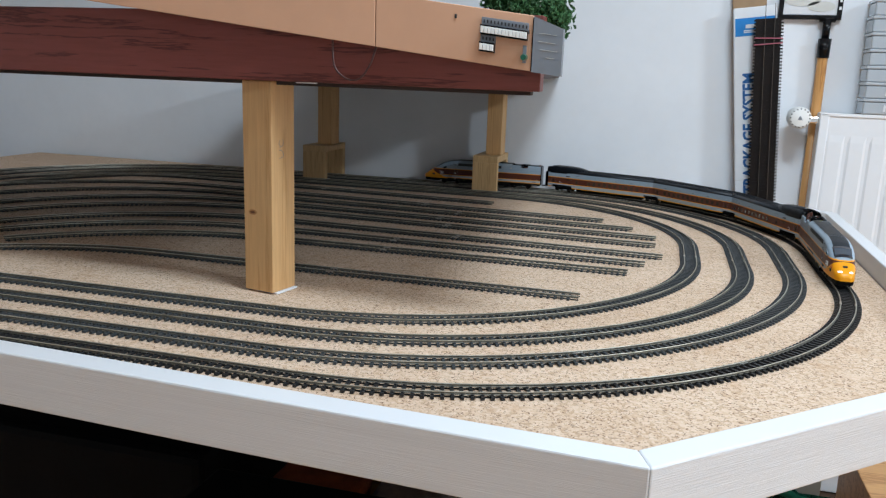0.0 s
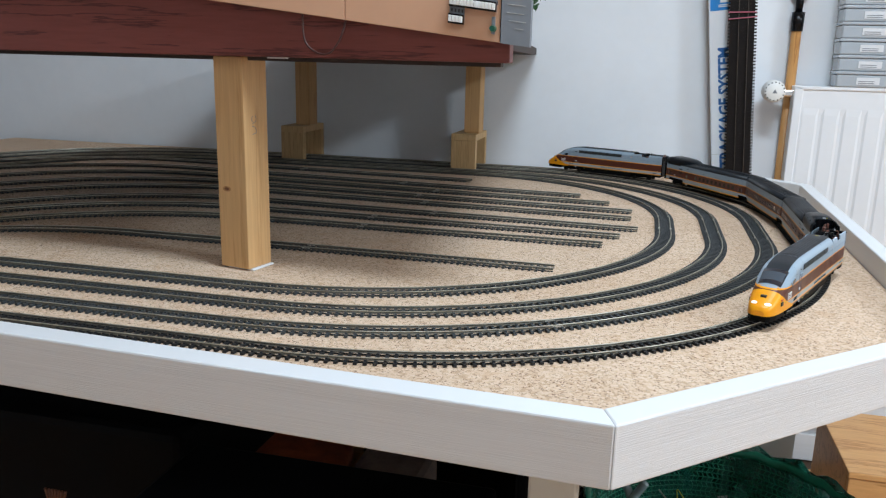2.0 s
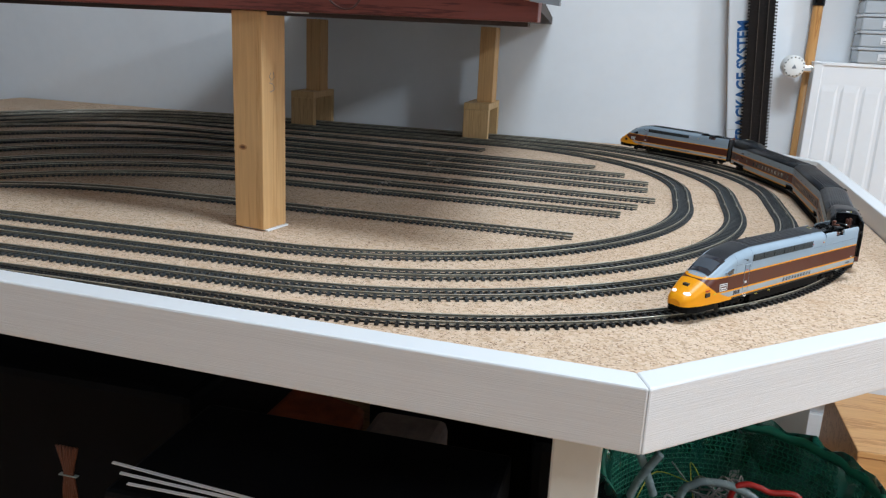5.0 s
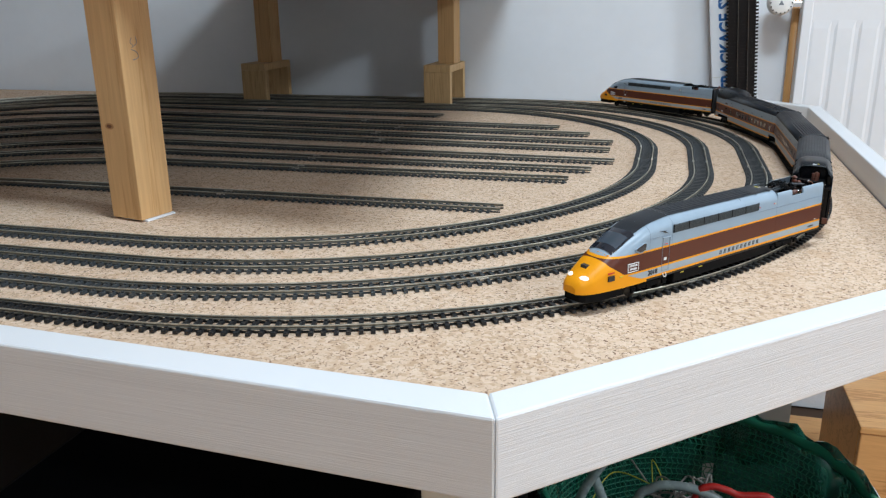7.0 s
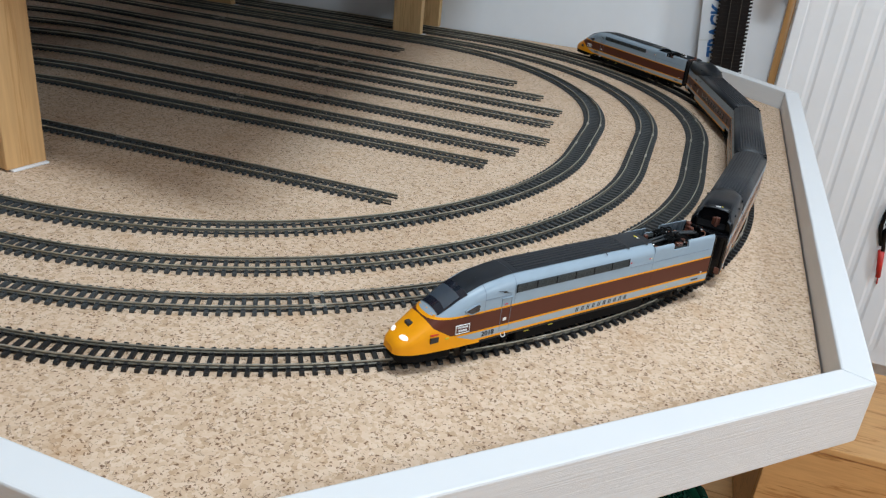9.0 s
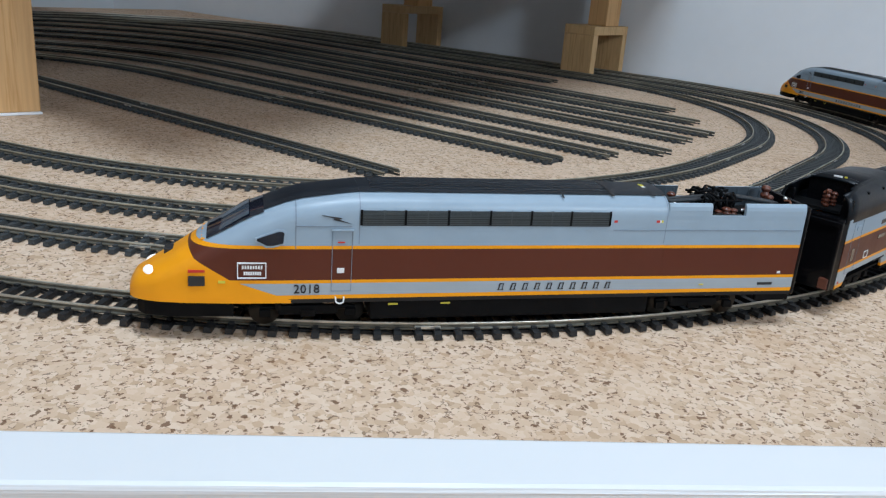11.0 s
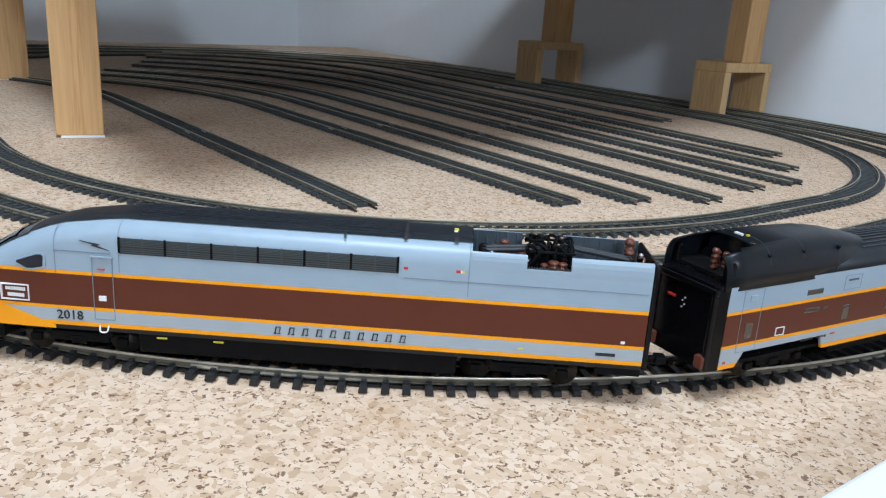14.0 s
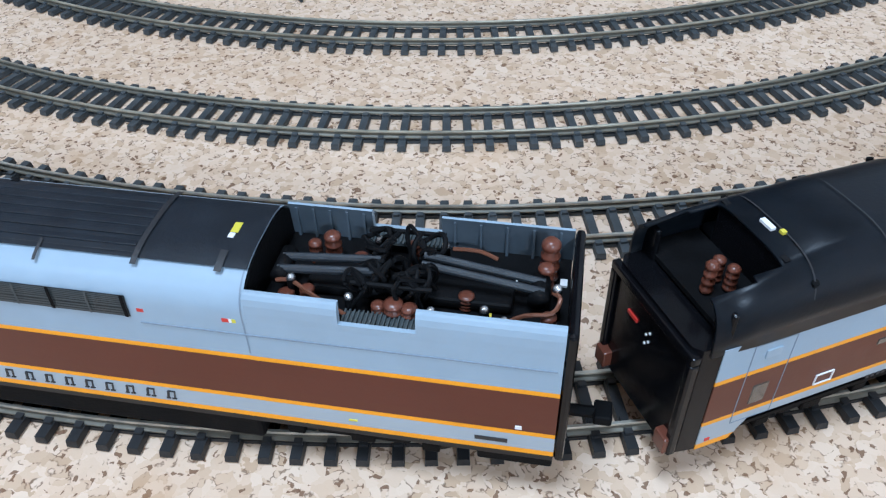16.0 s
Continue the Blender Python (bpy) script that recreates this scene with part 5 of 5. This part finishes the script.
KM = Matrix.Translation((RX - 0.0415, RY + 0.020, 0.880)) @ pose(0, 0, 0, 90)
lathe(bm, [(0.019, -0.010), (0.0235, 0.0), (0.0235, 0.025), (0.021, 0.034), (0.018, 0.036)], 28, KM)
head = part("thermostat_head", bm, VALVE, radiator, "white round thermostat head", True)
bm = bmesh.new()
for i in range(16):
    a = 2 * math.pi * i / 16
    box(bm, -0.0012, 0.0012, -0.0012, 0.0012, 0.0, 0.002, 0, KM @ Matrix.Translation((0.0193 * math.cos(a), 0.0193 * math.sin(a), 0.0345)))
part("notch_ring", bm, DARK_MARK, head)
bm = bmesh.new()
prism(bm, [(-0.005, -0.004), (0.005, -0.004), (0.0, 0.005)], 0.0360, 0.0364)
bmesh.ops.transform(bm, verts=bm.verts[:], matrix=KM)
part("arrow_mark", bm, GREY_PANEL, head)
for x, z in ((0.40, 0.05), (1.25, 0.05)):
    part("bracket", a_box(x, x + 0.03, RY + 0.053, WALL_Y - 0.001, 0.5, 0.54), RADIATOR, radiator)

for i in range(7):
    bx = thing("storage_box", "clear plastic storage box with white label, stacked on the radiator", "storage box", "stack of plastic boxes")
    z = RZ1 + 0.0015 + i * 0.0335
    dx = rng.uniform(-0.003, 0.003)
    part("tray", a_box(0.386 + dx, 0.60 + dx, RY - 0.004, RY + 0.056, z, z + 0.0265, 0.003), CLEAR_PLASTIC, bx, "translucent grey tray")
    part("lid", a_box(0.384 + dx, 0.602 + dx, RY - 0.0065, RY + 0.058, z + 0.0267, z + 0.0330, 0.0015), CLEAR_PLASTIC, bx, "clear lid")
    lab = part("paper_label", a_box(0.425 + dx, 0.470 + dx, RY - 0.0052, RY - 0.0042, z + 0.006, z + 0.0205), PAPER, bx, "white paper label")
    for q in (0.008, 0.012):
        part("label_line", a_box(0.429 + dx, 0.460 + dx, RY - 0.0058, RY - 0.0053, z + q, z + q + 0.0014), GREY_PANEL, lab)


def leaning(x, y, z, lean):
    """Upright frame whose top leans along -x by the given degrees; x, z at the floor end."""
    return pose(x, y, z, 0, -lean, 0)


carton = thing("track_carton", "tall white carton with blue lettering leaning on the wall", "carton")
CM = leaning(0.238, 1.436, 0.003, 6.6)
part("carton_body", a_box(0.0, 0.087, -0.012, 0.012, 0, 1.110, 0.0015, CM), WHITE_CARD, carton)
part("blue_label", a_box(0.003, 0.085, -0.0125, -0.0118, 1.050, 1.088, 0, CM), BLUE_LABEL, carton, "bright blue label with white bars")
for x0, x1, z in ((0.024, 0.060, 1.066), (0.020, 0.058, 1.060), (0.020, 0.062, 1.0565)):
    part("label_bar", a_box(x0, x1, -0.0131, -0.0125, z, z + (0.008 if z > 1.065 else 0.0022), 0, CM), WHITE_MARK, carton)
letters("TRACKAGE SYSTEM", 0.034, 0.0003, BLUE_PRINT, carton, CM @ Matrix.Translation((0.031, -0.0124, 0.838)) @ pose(0, 0, 0, 90) @ pose(0, 0, 0, 0, 0, 90), "carton_lettering", "blue upright lettering", 0.266, 0.0011)
part("carton_fold", a_box(-0.0002, 0.06, -0.0124, -0.0118, 0.735, 0.7362, 0, CM), GREY_LEG, carton)
box2 = thing("cardboard_box", "plain brown cardboard carton behind the white one", "carton")
part("card", a_box(0.0, 0.07, 0.0, 0.010, 0, 1.30, 0.001, leaning(0.238, 1.449, 0.003, 6.6)), CARDBOARD, box2)

# bundle of flexible track, standing on end
bundle = thing("track_bundle", "bundle of dark flexible model track standing on end", "track bundle")
BM = leaning(0.233, 1.407, 0.003, 4.2)
BLEN = 1.083
for k in range(3):
    strip = part("track_strip", a_box(0.0030, 0.0530, -0.0052 + k * 0.0042, -0.0042 + k * 0.0042, 0, BLEN, 0, BM @ Matrix.Translation((0.001 * k, 0, 0))), FLOOD, bundle, "flexible track length")
    vs, fs = [], []
    for i in range(int(BLEN / 0.0068)):
        z, j = 0.004 + i * 0.0068, len(vs)
        for sx, sy, sz in BOX_V:
            vs.append(BM @ Vector((0.028 + sx * (0.0285 + 0.0012 * (k - 1)) + 0.001 * k, -0.0052 + k * 0.0042 + sy * 0.0012, z + sz * 0.0034)))
        fs += [tuple(j + q for q in f) for f in BOX_F]
    me = bpy.data.meshes.new("sleeper_strip")
    me.from_pydata(vs, [], fs)
    tagged(part_mesh("sleeper_strip", me, FLOOD, strip), kind="stuff")
for x in (0.0215, 0.0405):
    part("bundle_rail", a_box(x - 0.0006, x + 0.0006, -0.0092, -0.0064, 0, BLEN + 0.03, 0, BM), BUNDLE_RAIL, bundle)
for z in (1.030, 1.042):
    part("elastic_band", a_box(-0.0285, 0.0295, -0.0100, 0.0065, -0.0011, 0.0011, 0.0004, BM @ pose(0.0285, 0, z, 0, 3 if z > 1.035 else -2, 0)), PINK_BAND, bundle, "pink elastic band")

broom = thing("broom", "varnished wooden broom handle with black socket leaning on the wall", "broom")
HM = leaning(0.3085, 1.447, 0.003, 0.2)
bm = bmesh.new()
rod(bm, HM @ Vector((0, 0, 0.03)), HM @ Vector((0, 0, 1.02)), 0.0115, 0.0105, 16)
part("handle", bm, BROOM_WOOD, broom, "", True)
bm = bmesh.new()
rod(bm, HM @ Vector((0, 0, 1.005)), HM @ Vector((0, 0, 1.045)), 0.0125, 0.0135, 16)
rod(bm, HM @ Vector((0, 0, 1.045)), HM @ Vector((0, 0, 1.085)), 0.0075, 0.0085, 16)
part("socket", bm, BLACK_PLASTIC, broom, "black plastic socket", True)
bm = bmesh.new()
rod(bm, HM @ Vector((-0.016, 0, 1.085)), HM @ Vector((0.016, 0, 1.085)), 0.006, n=12)
part("pivot", bm, BLACK_PLASTIC, broom, "", True)
bm = bmesh.new()
rod(bm, HM @ Vector((0, 0, 0.0)), HM @ Vector((0, 0, 0.035)), 0.0125, n=16)
part("foot_cap", bm, BLACK_PLASTIC, broom)

picture = thing("picture_frame", "dark perforated frame round a misty grey picture", "picture")
part("canvas", a_box(0.215, 0.322, 1.4525, 1.4545, 1.098, 1.30), PAPER, picture, "pale misty print")
for x0, x1, z0, z1 in ((0.205, 0.332, 1.088, 1.097), (0.205, 0.2145, 1.097, 1.31), (0.3225, 0.332, 1.097, 1.31), (0.205, 0.332, 1.31, 1.32)):
    fr = part("frame_bar", a_box(x0, x1, 1.4490, 1.4610, z0, z1, 0.001), BLACK_PLASTIC, picture)
for i in range(12):
    part("frame_hole", a_box(0.3250, 0.3295, 1.4482, 1.4489, 1.108 + i * 0.016, 1.115 + i * 0.016), WHITE_MARK, picture)
for x, z, r in ((0.25, 1.13, 0.03), (0.29, 1.115, 0.022)):
    bm = bmesh.new()
    prism(bm, [(x + r * math.cos(a) * 1.3, z + r * math.sin(a) * 0.5) for a in [2 * math.pi * i / 14 for i in range(14)]], 1.4515, 1.4524 - r * 0.01, "y")
    part("picture_patch", bm, GREY_LEG, picture)

# test lead over the radiator
lead = thing("test_lead", "black test lead with red tip hanging at the radiator", "cable")
bm = bmesh.new()
tube(bm, curl([(0.66, 1.392, 0.60), (0.60, 1.391, 0.545), (0.566, 1.391, 0.50), (0.558, 1.391, 0.45), (0.570, 1.391, 0.41)], 30), 0.0045, 8)
tube(bm, curl([(0.66, 1.388, 0.58), (0.60, 1.388, 0.52), (0.568, 1.388, 0.46), (0.575, 1.388, 0.40)], 24), 0.004, 8)
part("wire", bm, BLACK_PLASTIC, lead, "", True)
bm = bmesh.new()
rod(bm, (0.573, 1.390, 0.40), (0.583, 1.390, 0.345), 0.006, 0.0045, 10)
rod(bm, (0.583, 1.390, 0.345), (0.585, 1.390, 0.330), 0.0015, n=6)
part("red_probe", bm, RED_CABLE, lead, "red probe tip", True)

# ---- under the table ----
bin_t = thing("waste_bin", "round green mesh waste bin with plastic liner", "bin")
BX, BY, BZ = 0.125, 0.385, 0.44
bm = bmesh.new()
N, H = 150, 64
for j in range(H + 1):
    for i in range(N):
        a = 2 * math.pi * (i + 0.5 * (j % 2)) / N
        r = 0.118 + 0.036 * j / H
        bm.verts.new((BX + r * math.cos(a), BY + r * math.sin(a), 0.01 + (BZ - 0.01) * j / H))
bm.verts.ensure_lookup_table()
for j in range(H):
    for i in range(N):
        bm.faces.new((bm.verts[j * N + i], bm.verts[j * N + (i + 1) % N], bm.verts[(j + 1) * N + (i + 1) % N], bm.verts[(j + 1) * N + i]))
wires = part("mesh_wall", bm, BIN_GREEN, bin_t, "green perforated wall")
mod = wires.modifiers.new("mesh", "WIREFRAME")
mod.thickness, mod.use_replace, mod.use_even_offset = 0.0018, True, False
bm = bmesh.new()
ring = [(BX + 0.1555 * math.cos(2 * math.pi * i / 72), BY + 0.1555 * math.sin(2 * math.pi * i / 72), BZ + 0.002 * math.sin(i * 1.9)) for i in range(73)]
tube(bm, ring, 0.006, 8)
part("bin_rim", bm, BIN_GREEN, bin_t, "rolled green rim", True)
part("bin_base", a_box(BX - 0.08, BX + 0.08, BY - 0.08, BY + 0.08, 0.0, 0.012), BIN_GREEN, bin_t)
bm = bmesh.new()
rg = random.Random(9)
rows = []
for j, (r, z) in enumerate(((0.148, 0.16), (0.151, 0.34), (0.152, 0.43), (0.157, 0.452), (0.165, 0.440), (0.166, 0.385))):
    rows.append([bm.verts.new((BX + (r + rg.uniform(-0.005, 0.005)) * math.cos(2 * math.pi * i / 80), BY + (r + rg.uniform(-0.0035, 0.0035)) * math.sin(2 * math.pi * i / 80), z + (rg.uniform(-0.006, 0.006) if j < 5 else rg.uniform(-0.02, 0.012)))) for i in range(80)])
for a, b in zip(rows, rows[1:]):
    for i in range(80):
        if rg.random() < 0.93 and not (a is rows[0] and i % 80 > 50):
            bm.faces.new((a[i], a[(i + 1) % 80], b[(i + 1) % 80], b[i]))
liner_m = glassy("crinkled_green_liner", (0.015, 0.15, 0.10), 0.14, 0.6)
part("liner", bm, liner_m, bin_t, "thin crinkled green liner", True)
scrap = thing("wire_scrap", "tangle of grey and coloured wire in the bin", "wire")
for k, (mat, n, r) in enumerate(((WIRE_MIX, 16, 0.0011), (YELLOW_MARK, 1, 0.0007))):
    for i in range(n):
        bm = bmesh.new()
        cx, cy = BX - 0.02 + rg.uniform(-0.02, 0.02), BY + 0.01 + rg.uniform(-0.02, 0.02)
        pts = [(cx + rg.uniform(-0.06, 0.06) * (1.4 if k == 1 else 0.7), cy + rg.uniform(-0.06, 0.06), 0.395 + rg.uniform(-0.03, 0.022)) for _ in range(6)]
        tube(bm, curl(pts, 36), r, 6)
        part("strand", bm, mat, scrap, "", True)
red = thing("red_lead", "red insulated cable curled in the bin", "cable")
bm = bmesh.new()
tube(bm, curl([(BX - 0.008, 0.41, 0.36), (BX - 0.003, 0.40, 0.419), (BX + 0.009, 0.40, 0.432), (BX + 0.025, 0.40, 0.431), (BX + 0.038, 0.40, 0.427), (BX + 0.066, 0.40, 0.428), (BX + 0.085, 0.40, 0.40)], 48), 0.0036, 8)
part("wire", bm, RED_CABLE, red, "", True)
for pts in (((0.060, 0.40, 0.34), (0.066, 0.40, 0.405), (0.078, 0.40, 0.420), (0.093, 0.40, 0.427), (0.123, 0.40, 0.426), (0.152, 0.40, 0.410), (0.165, 0.40, 0.36)), ((0.006, 0.375, 0.40), (0.016, 0.375, 0.43), (0.036, 0.375, 0.466)), ((0.012, 0.380, 0.462), (0.020, 0.380, 0.445), (0.034, 0.380, 0.41))):
    hose = thing("plastic_hose", "milky clear plastic hose in the bin", "hose", "hoses in the bin")
    bm = bmesh.new()
    tube(bm, curl(pts, 40), 0.0048, 10)
    part("hose_wall", bm, PALE_TUBE, hose, "", True)
fill = thing("bin_waste", "dark crumpled waste inside the bin", "waste")
bm = bmesh.new()
bmesh.ops.create_icosphere(bm, subdivisions=4, radius=1, matrix=Matrix.Translation((BX, BY, 0.24)) @ Matrix.Diagonal((0.125, 0.125, 0.14, 1)))
for v in bm.verts:
    v.co += Vector((1, 1, 1)) * 0.02 * noise.noise(v.co * 30)
part("waste_heap", bm, BLACK_AND_SHADE, fill)

tub = thing("plastic_tub", "milky translucent plastic tub on the floor", "tub")
for x0, x1, y0, y1 in ((0.10, 0.103, 0.60, 0.84), (0.232, 0.235, 0.60, 0.84), (0.103, 0.232, 0.60, 0.603), (0.103, 0.232, 0.837, 0.84)):
    part("tub_wall", a_box(x0, x1, y0, y1, 0.006, 0.495), MILKY_PLASTIC, tub)
part("tub_base", a_box(0.10, 0.235, 0.60, 0.84, 0.0, 0.006), MILKY_PLASTIC, tub)
part("tub_rim", a_box(0.095, 0.240, 0.595, 0.6, 0.485, 0.497, 0.002), MILKY_PLASTIC, tub)
crate = thing("wooden_crate", "light wooden crate on the laminate floor", "crate")
for x0, x1, y0, y1 in ((0.392, 0.70, 0.895, 0.910), (0.392, 0.407, 0.910, 1.16), (0.685, 0.70, 0.910, 1.16), (0.407, 0.685, 1.145, 1.16)):
    part("crate_side", a_box(x0, x1, y0, y1, 0.0, 0.246, 0.002), FLOOR_WOOD, crate)
part("crate_top", a_box(0.390, 0.702, 0.893, 1.162, 0.2465, 0.258, 0.002), FLOOR_WOOD, crate)
# Cases coloured near-black so the space under the table reads as shaded.
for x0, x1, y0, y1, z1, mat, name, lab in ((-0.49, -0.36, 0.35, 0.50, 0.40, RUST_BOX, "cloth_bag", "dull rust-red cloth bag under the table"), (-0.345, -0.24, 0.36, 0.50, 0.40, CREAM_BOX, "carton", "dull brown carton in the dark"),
                                           (-0.10, -0.06, 0.26, 0.50, 0.52, BLACK_AND_SHADE, "dark_case", "dark flat case beside the leg"), (-0.95, -0.55, 0.35, 0.85, 0.45, BLACK_AND_SHADE, "dark_case", "dark case deep under the table"),
                                           (-1.6, -1.0, 0.4, 0.9, 0.42, BLACK_AND_SHADE, "dark_case", "dark case deep under the table"), (-0.5, 0.0, 0.9, 1.3, 0.5, BLACK_AND_SHADE, "dark_case", "dark case deep under the table")):
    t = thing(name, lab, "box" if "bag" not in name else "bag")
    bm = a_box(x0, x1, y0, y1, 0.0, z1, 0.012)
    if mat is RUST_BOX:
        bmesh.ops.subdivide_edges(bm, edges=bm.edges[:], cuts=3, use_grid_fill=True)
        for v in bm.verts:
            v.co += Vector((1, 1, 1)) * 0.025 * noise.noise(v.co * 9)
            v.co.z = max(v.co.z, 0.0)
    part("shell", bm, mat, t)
sheets = thing("strip_stack", "slanting stack of thin white plastic strips", "plastic strips")
for k in range(3):
    part("strip", a_box(0.0, 0.22, 0.0, 0.0030, 0.0, 0.0011, 0, Matrix.Translation((-0.478 + 0.012 * k, 0.100 - 0.006 * k, 0.5075 - 0.0055 * k)) @ pose(0, 0, 0, 10, 1.5 - 0.6 * k, -3 + 2 * k)), PAPER, sheets)
# Near-black as well, its colour standing for the same shade.
stand = thing("dark_case", "box carrying the plastic strips, shade put into its black colour", "box")
part("shell", a_box(-0.48, -0.12, 0.085, 0.28, 0.0, 0.488, 0.006), BLACK_AND_SHADE, stand)
bundle2 = thing("cable_bundle", "bundle of orange-brown wires tied with a white clip", "cable")
for k in range(7):
    bm = bmesh.new()
    x = -0.58 + k * 0.003
    tube(bm, curl([(x + 0.0012 * (k - 3), 0.15, 0.482), (x - 0.0012 * (k - 3), 0.15, 0.455), (x - 0.0012 * (k - 3), 0.15, 0.445), (x, 0.15, 0.40), (x, 0.15, 0.2), (x, 0.155, 0.004)], 30), 0.0016, 6)
    part("strand", bm, plain("brown_orange_wire", (0.10, 0.028, 0.012), 0.6) if k == 0 else bpy.data.materials["brown_orange_wire"], bundle2, "", True)
part("clip", a_box(-0.5825, -0.5600, 0.1475, 0.1525, 0.4475, 0.4490, 0.0005), PALE_TUBE, bundle2)

# ---- laid track: sleepers are the many small pieces ----
TRACK_LABELS = {"inner": "innermost dark-sleepered oval track", "second": "second dark-sleepered oval track with tarnished rails", "third": "third oval track with bright rail joints", "outer": "outermost oval track that carries the train"}
for k, v in LOOPS:
    w, a0 = WAYS[k], apex(k)
    lay_track("model_track", TRACK_LABELS[k], w, lambda p: p.x > -0.62 and p.y < 0.95 + (p.x + 0.3), RAIL if k in ("outer", "third") else RAIL_DIRTY,
              joints={"inner": (a0 - 0.03, a0 + 0.07), "second": (a0 - 0.01, a0 + 0.09), "third": (a0 - 0.12, a0 - 0.01, a0 + 0.12, a0 + 0.70), "outer": (a0 + 0.30, a0 + 0.62)}[k], black=k == "outer")
for i, (y, x_end, x_curve, turn) in enumerate(SIDINGS):
    w = siding_way(y, x_end, x_curve, turn=turn, fan=(0, 0, 1.0, 2.0, 2.5, 2.5, 2.5, 3.0, 3.0)[i])
    lay_track("siding_track", "straight dead-end siding track" if i not in (1, 6) else "dead-end siding track with olive tarnished rails", w, lambda p: p.x > -0.55, RAIL_DIRTY if i in (1, 6) else RAIL,
              joints=(w.length - 0.33 - 0.03 * (i % 3),))

# ---- what moves ----
NOSE = [(0.0, 0.226), (0.25, 0.286), (0.5, 0.343), (0.75, 0.394), (1.0, 0.440), (1.25, 0.482), (1.5, 0.519), (1.75, 0.551), (2.0, 0.580), (2.25, 0.602), (2.5, 0.621), (2.75, 0.637), (3.0, 0.651), (3.25, 0.664), (3.5, 0.675),
        (4.0, 0.694), (4.5, 0.709), (5.0, 0.721), (5.5, 0.729), (6.0, 0.733), (8.0, 0.733), (12.0, 0.733), (16.0, 0.733)]


def car_pose(front_pivot, rear_pivot, d, x_front, flip=False):
    """A car whose pivots ride on the outer line; d: where its nose end is along the line."""
    a0 = apex("outer")
    f, r = OUTER.at(a0 + d - front_pivot), OUTER.at(a0 + d - rear_pivot)
    h = math.atan2(f.y - r.y, f.x - r.x)
    m = pose(f.x, f.y, RAILTOP, 0, 0, math.degrees(h)) @ Matrix.Translation((-x_front, 0, 0))
    if flip:
        m = m @ pose(0, 0, 0, 0, 0, 180)
    return m


def motions():
    la, lb, lc = COACH_LENGTHS
    s1 = 0.283 + GAP
    s2 = s1 + la + JOINT_GAP
    s3 = s2 + lb + JOINT_GAP
    s4 = s3 + lc + GAP
    # car, front pivot and rear pivot behind the leading nose, x of the front pivot in the car, turned about
    plan = ((train[0], 0.1414 - 0.079, 0.1414 + 0.094, 0.079, False),
            (train[1], s1 + 0.037, s1 + la + 0.003, la / 2 - 0.037, False),
            (train[2], s2 - 0.003, s2 + lb + 0.003, lb / 2 + 0.003, False),
            (train[3], s3 - 0.003, s3 + lc - 0.037, lc / 2 + 0.003, False),
            (train[4], s4 + 0.1414 - 0.094, s4 + 0.1414 + 0.079, 0.094, True))
    for car, pf, pr, xf, flip in plan:
        walk(car, [(t, car_pose(pf, pr, d, xf, flip)) for t, d in NOSE])


motions()
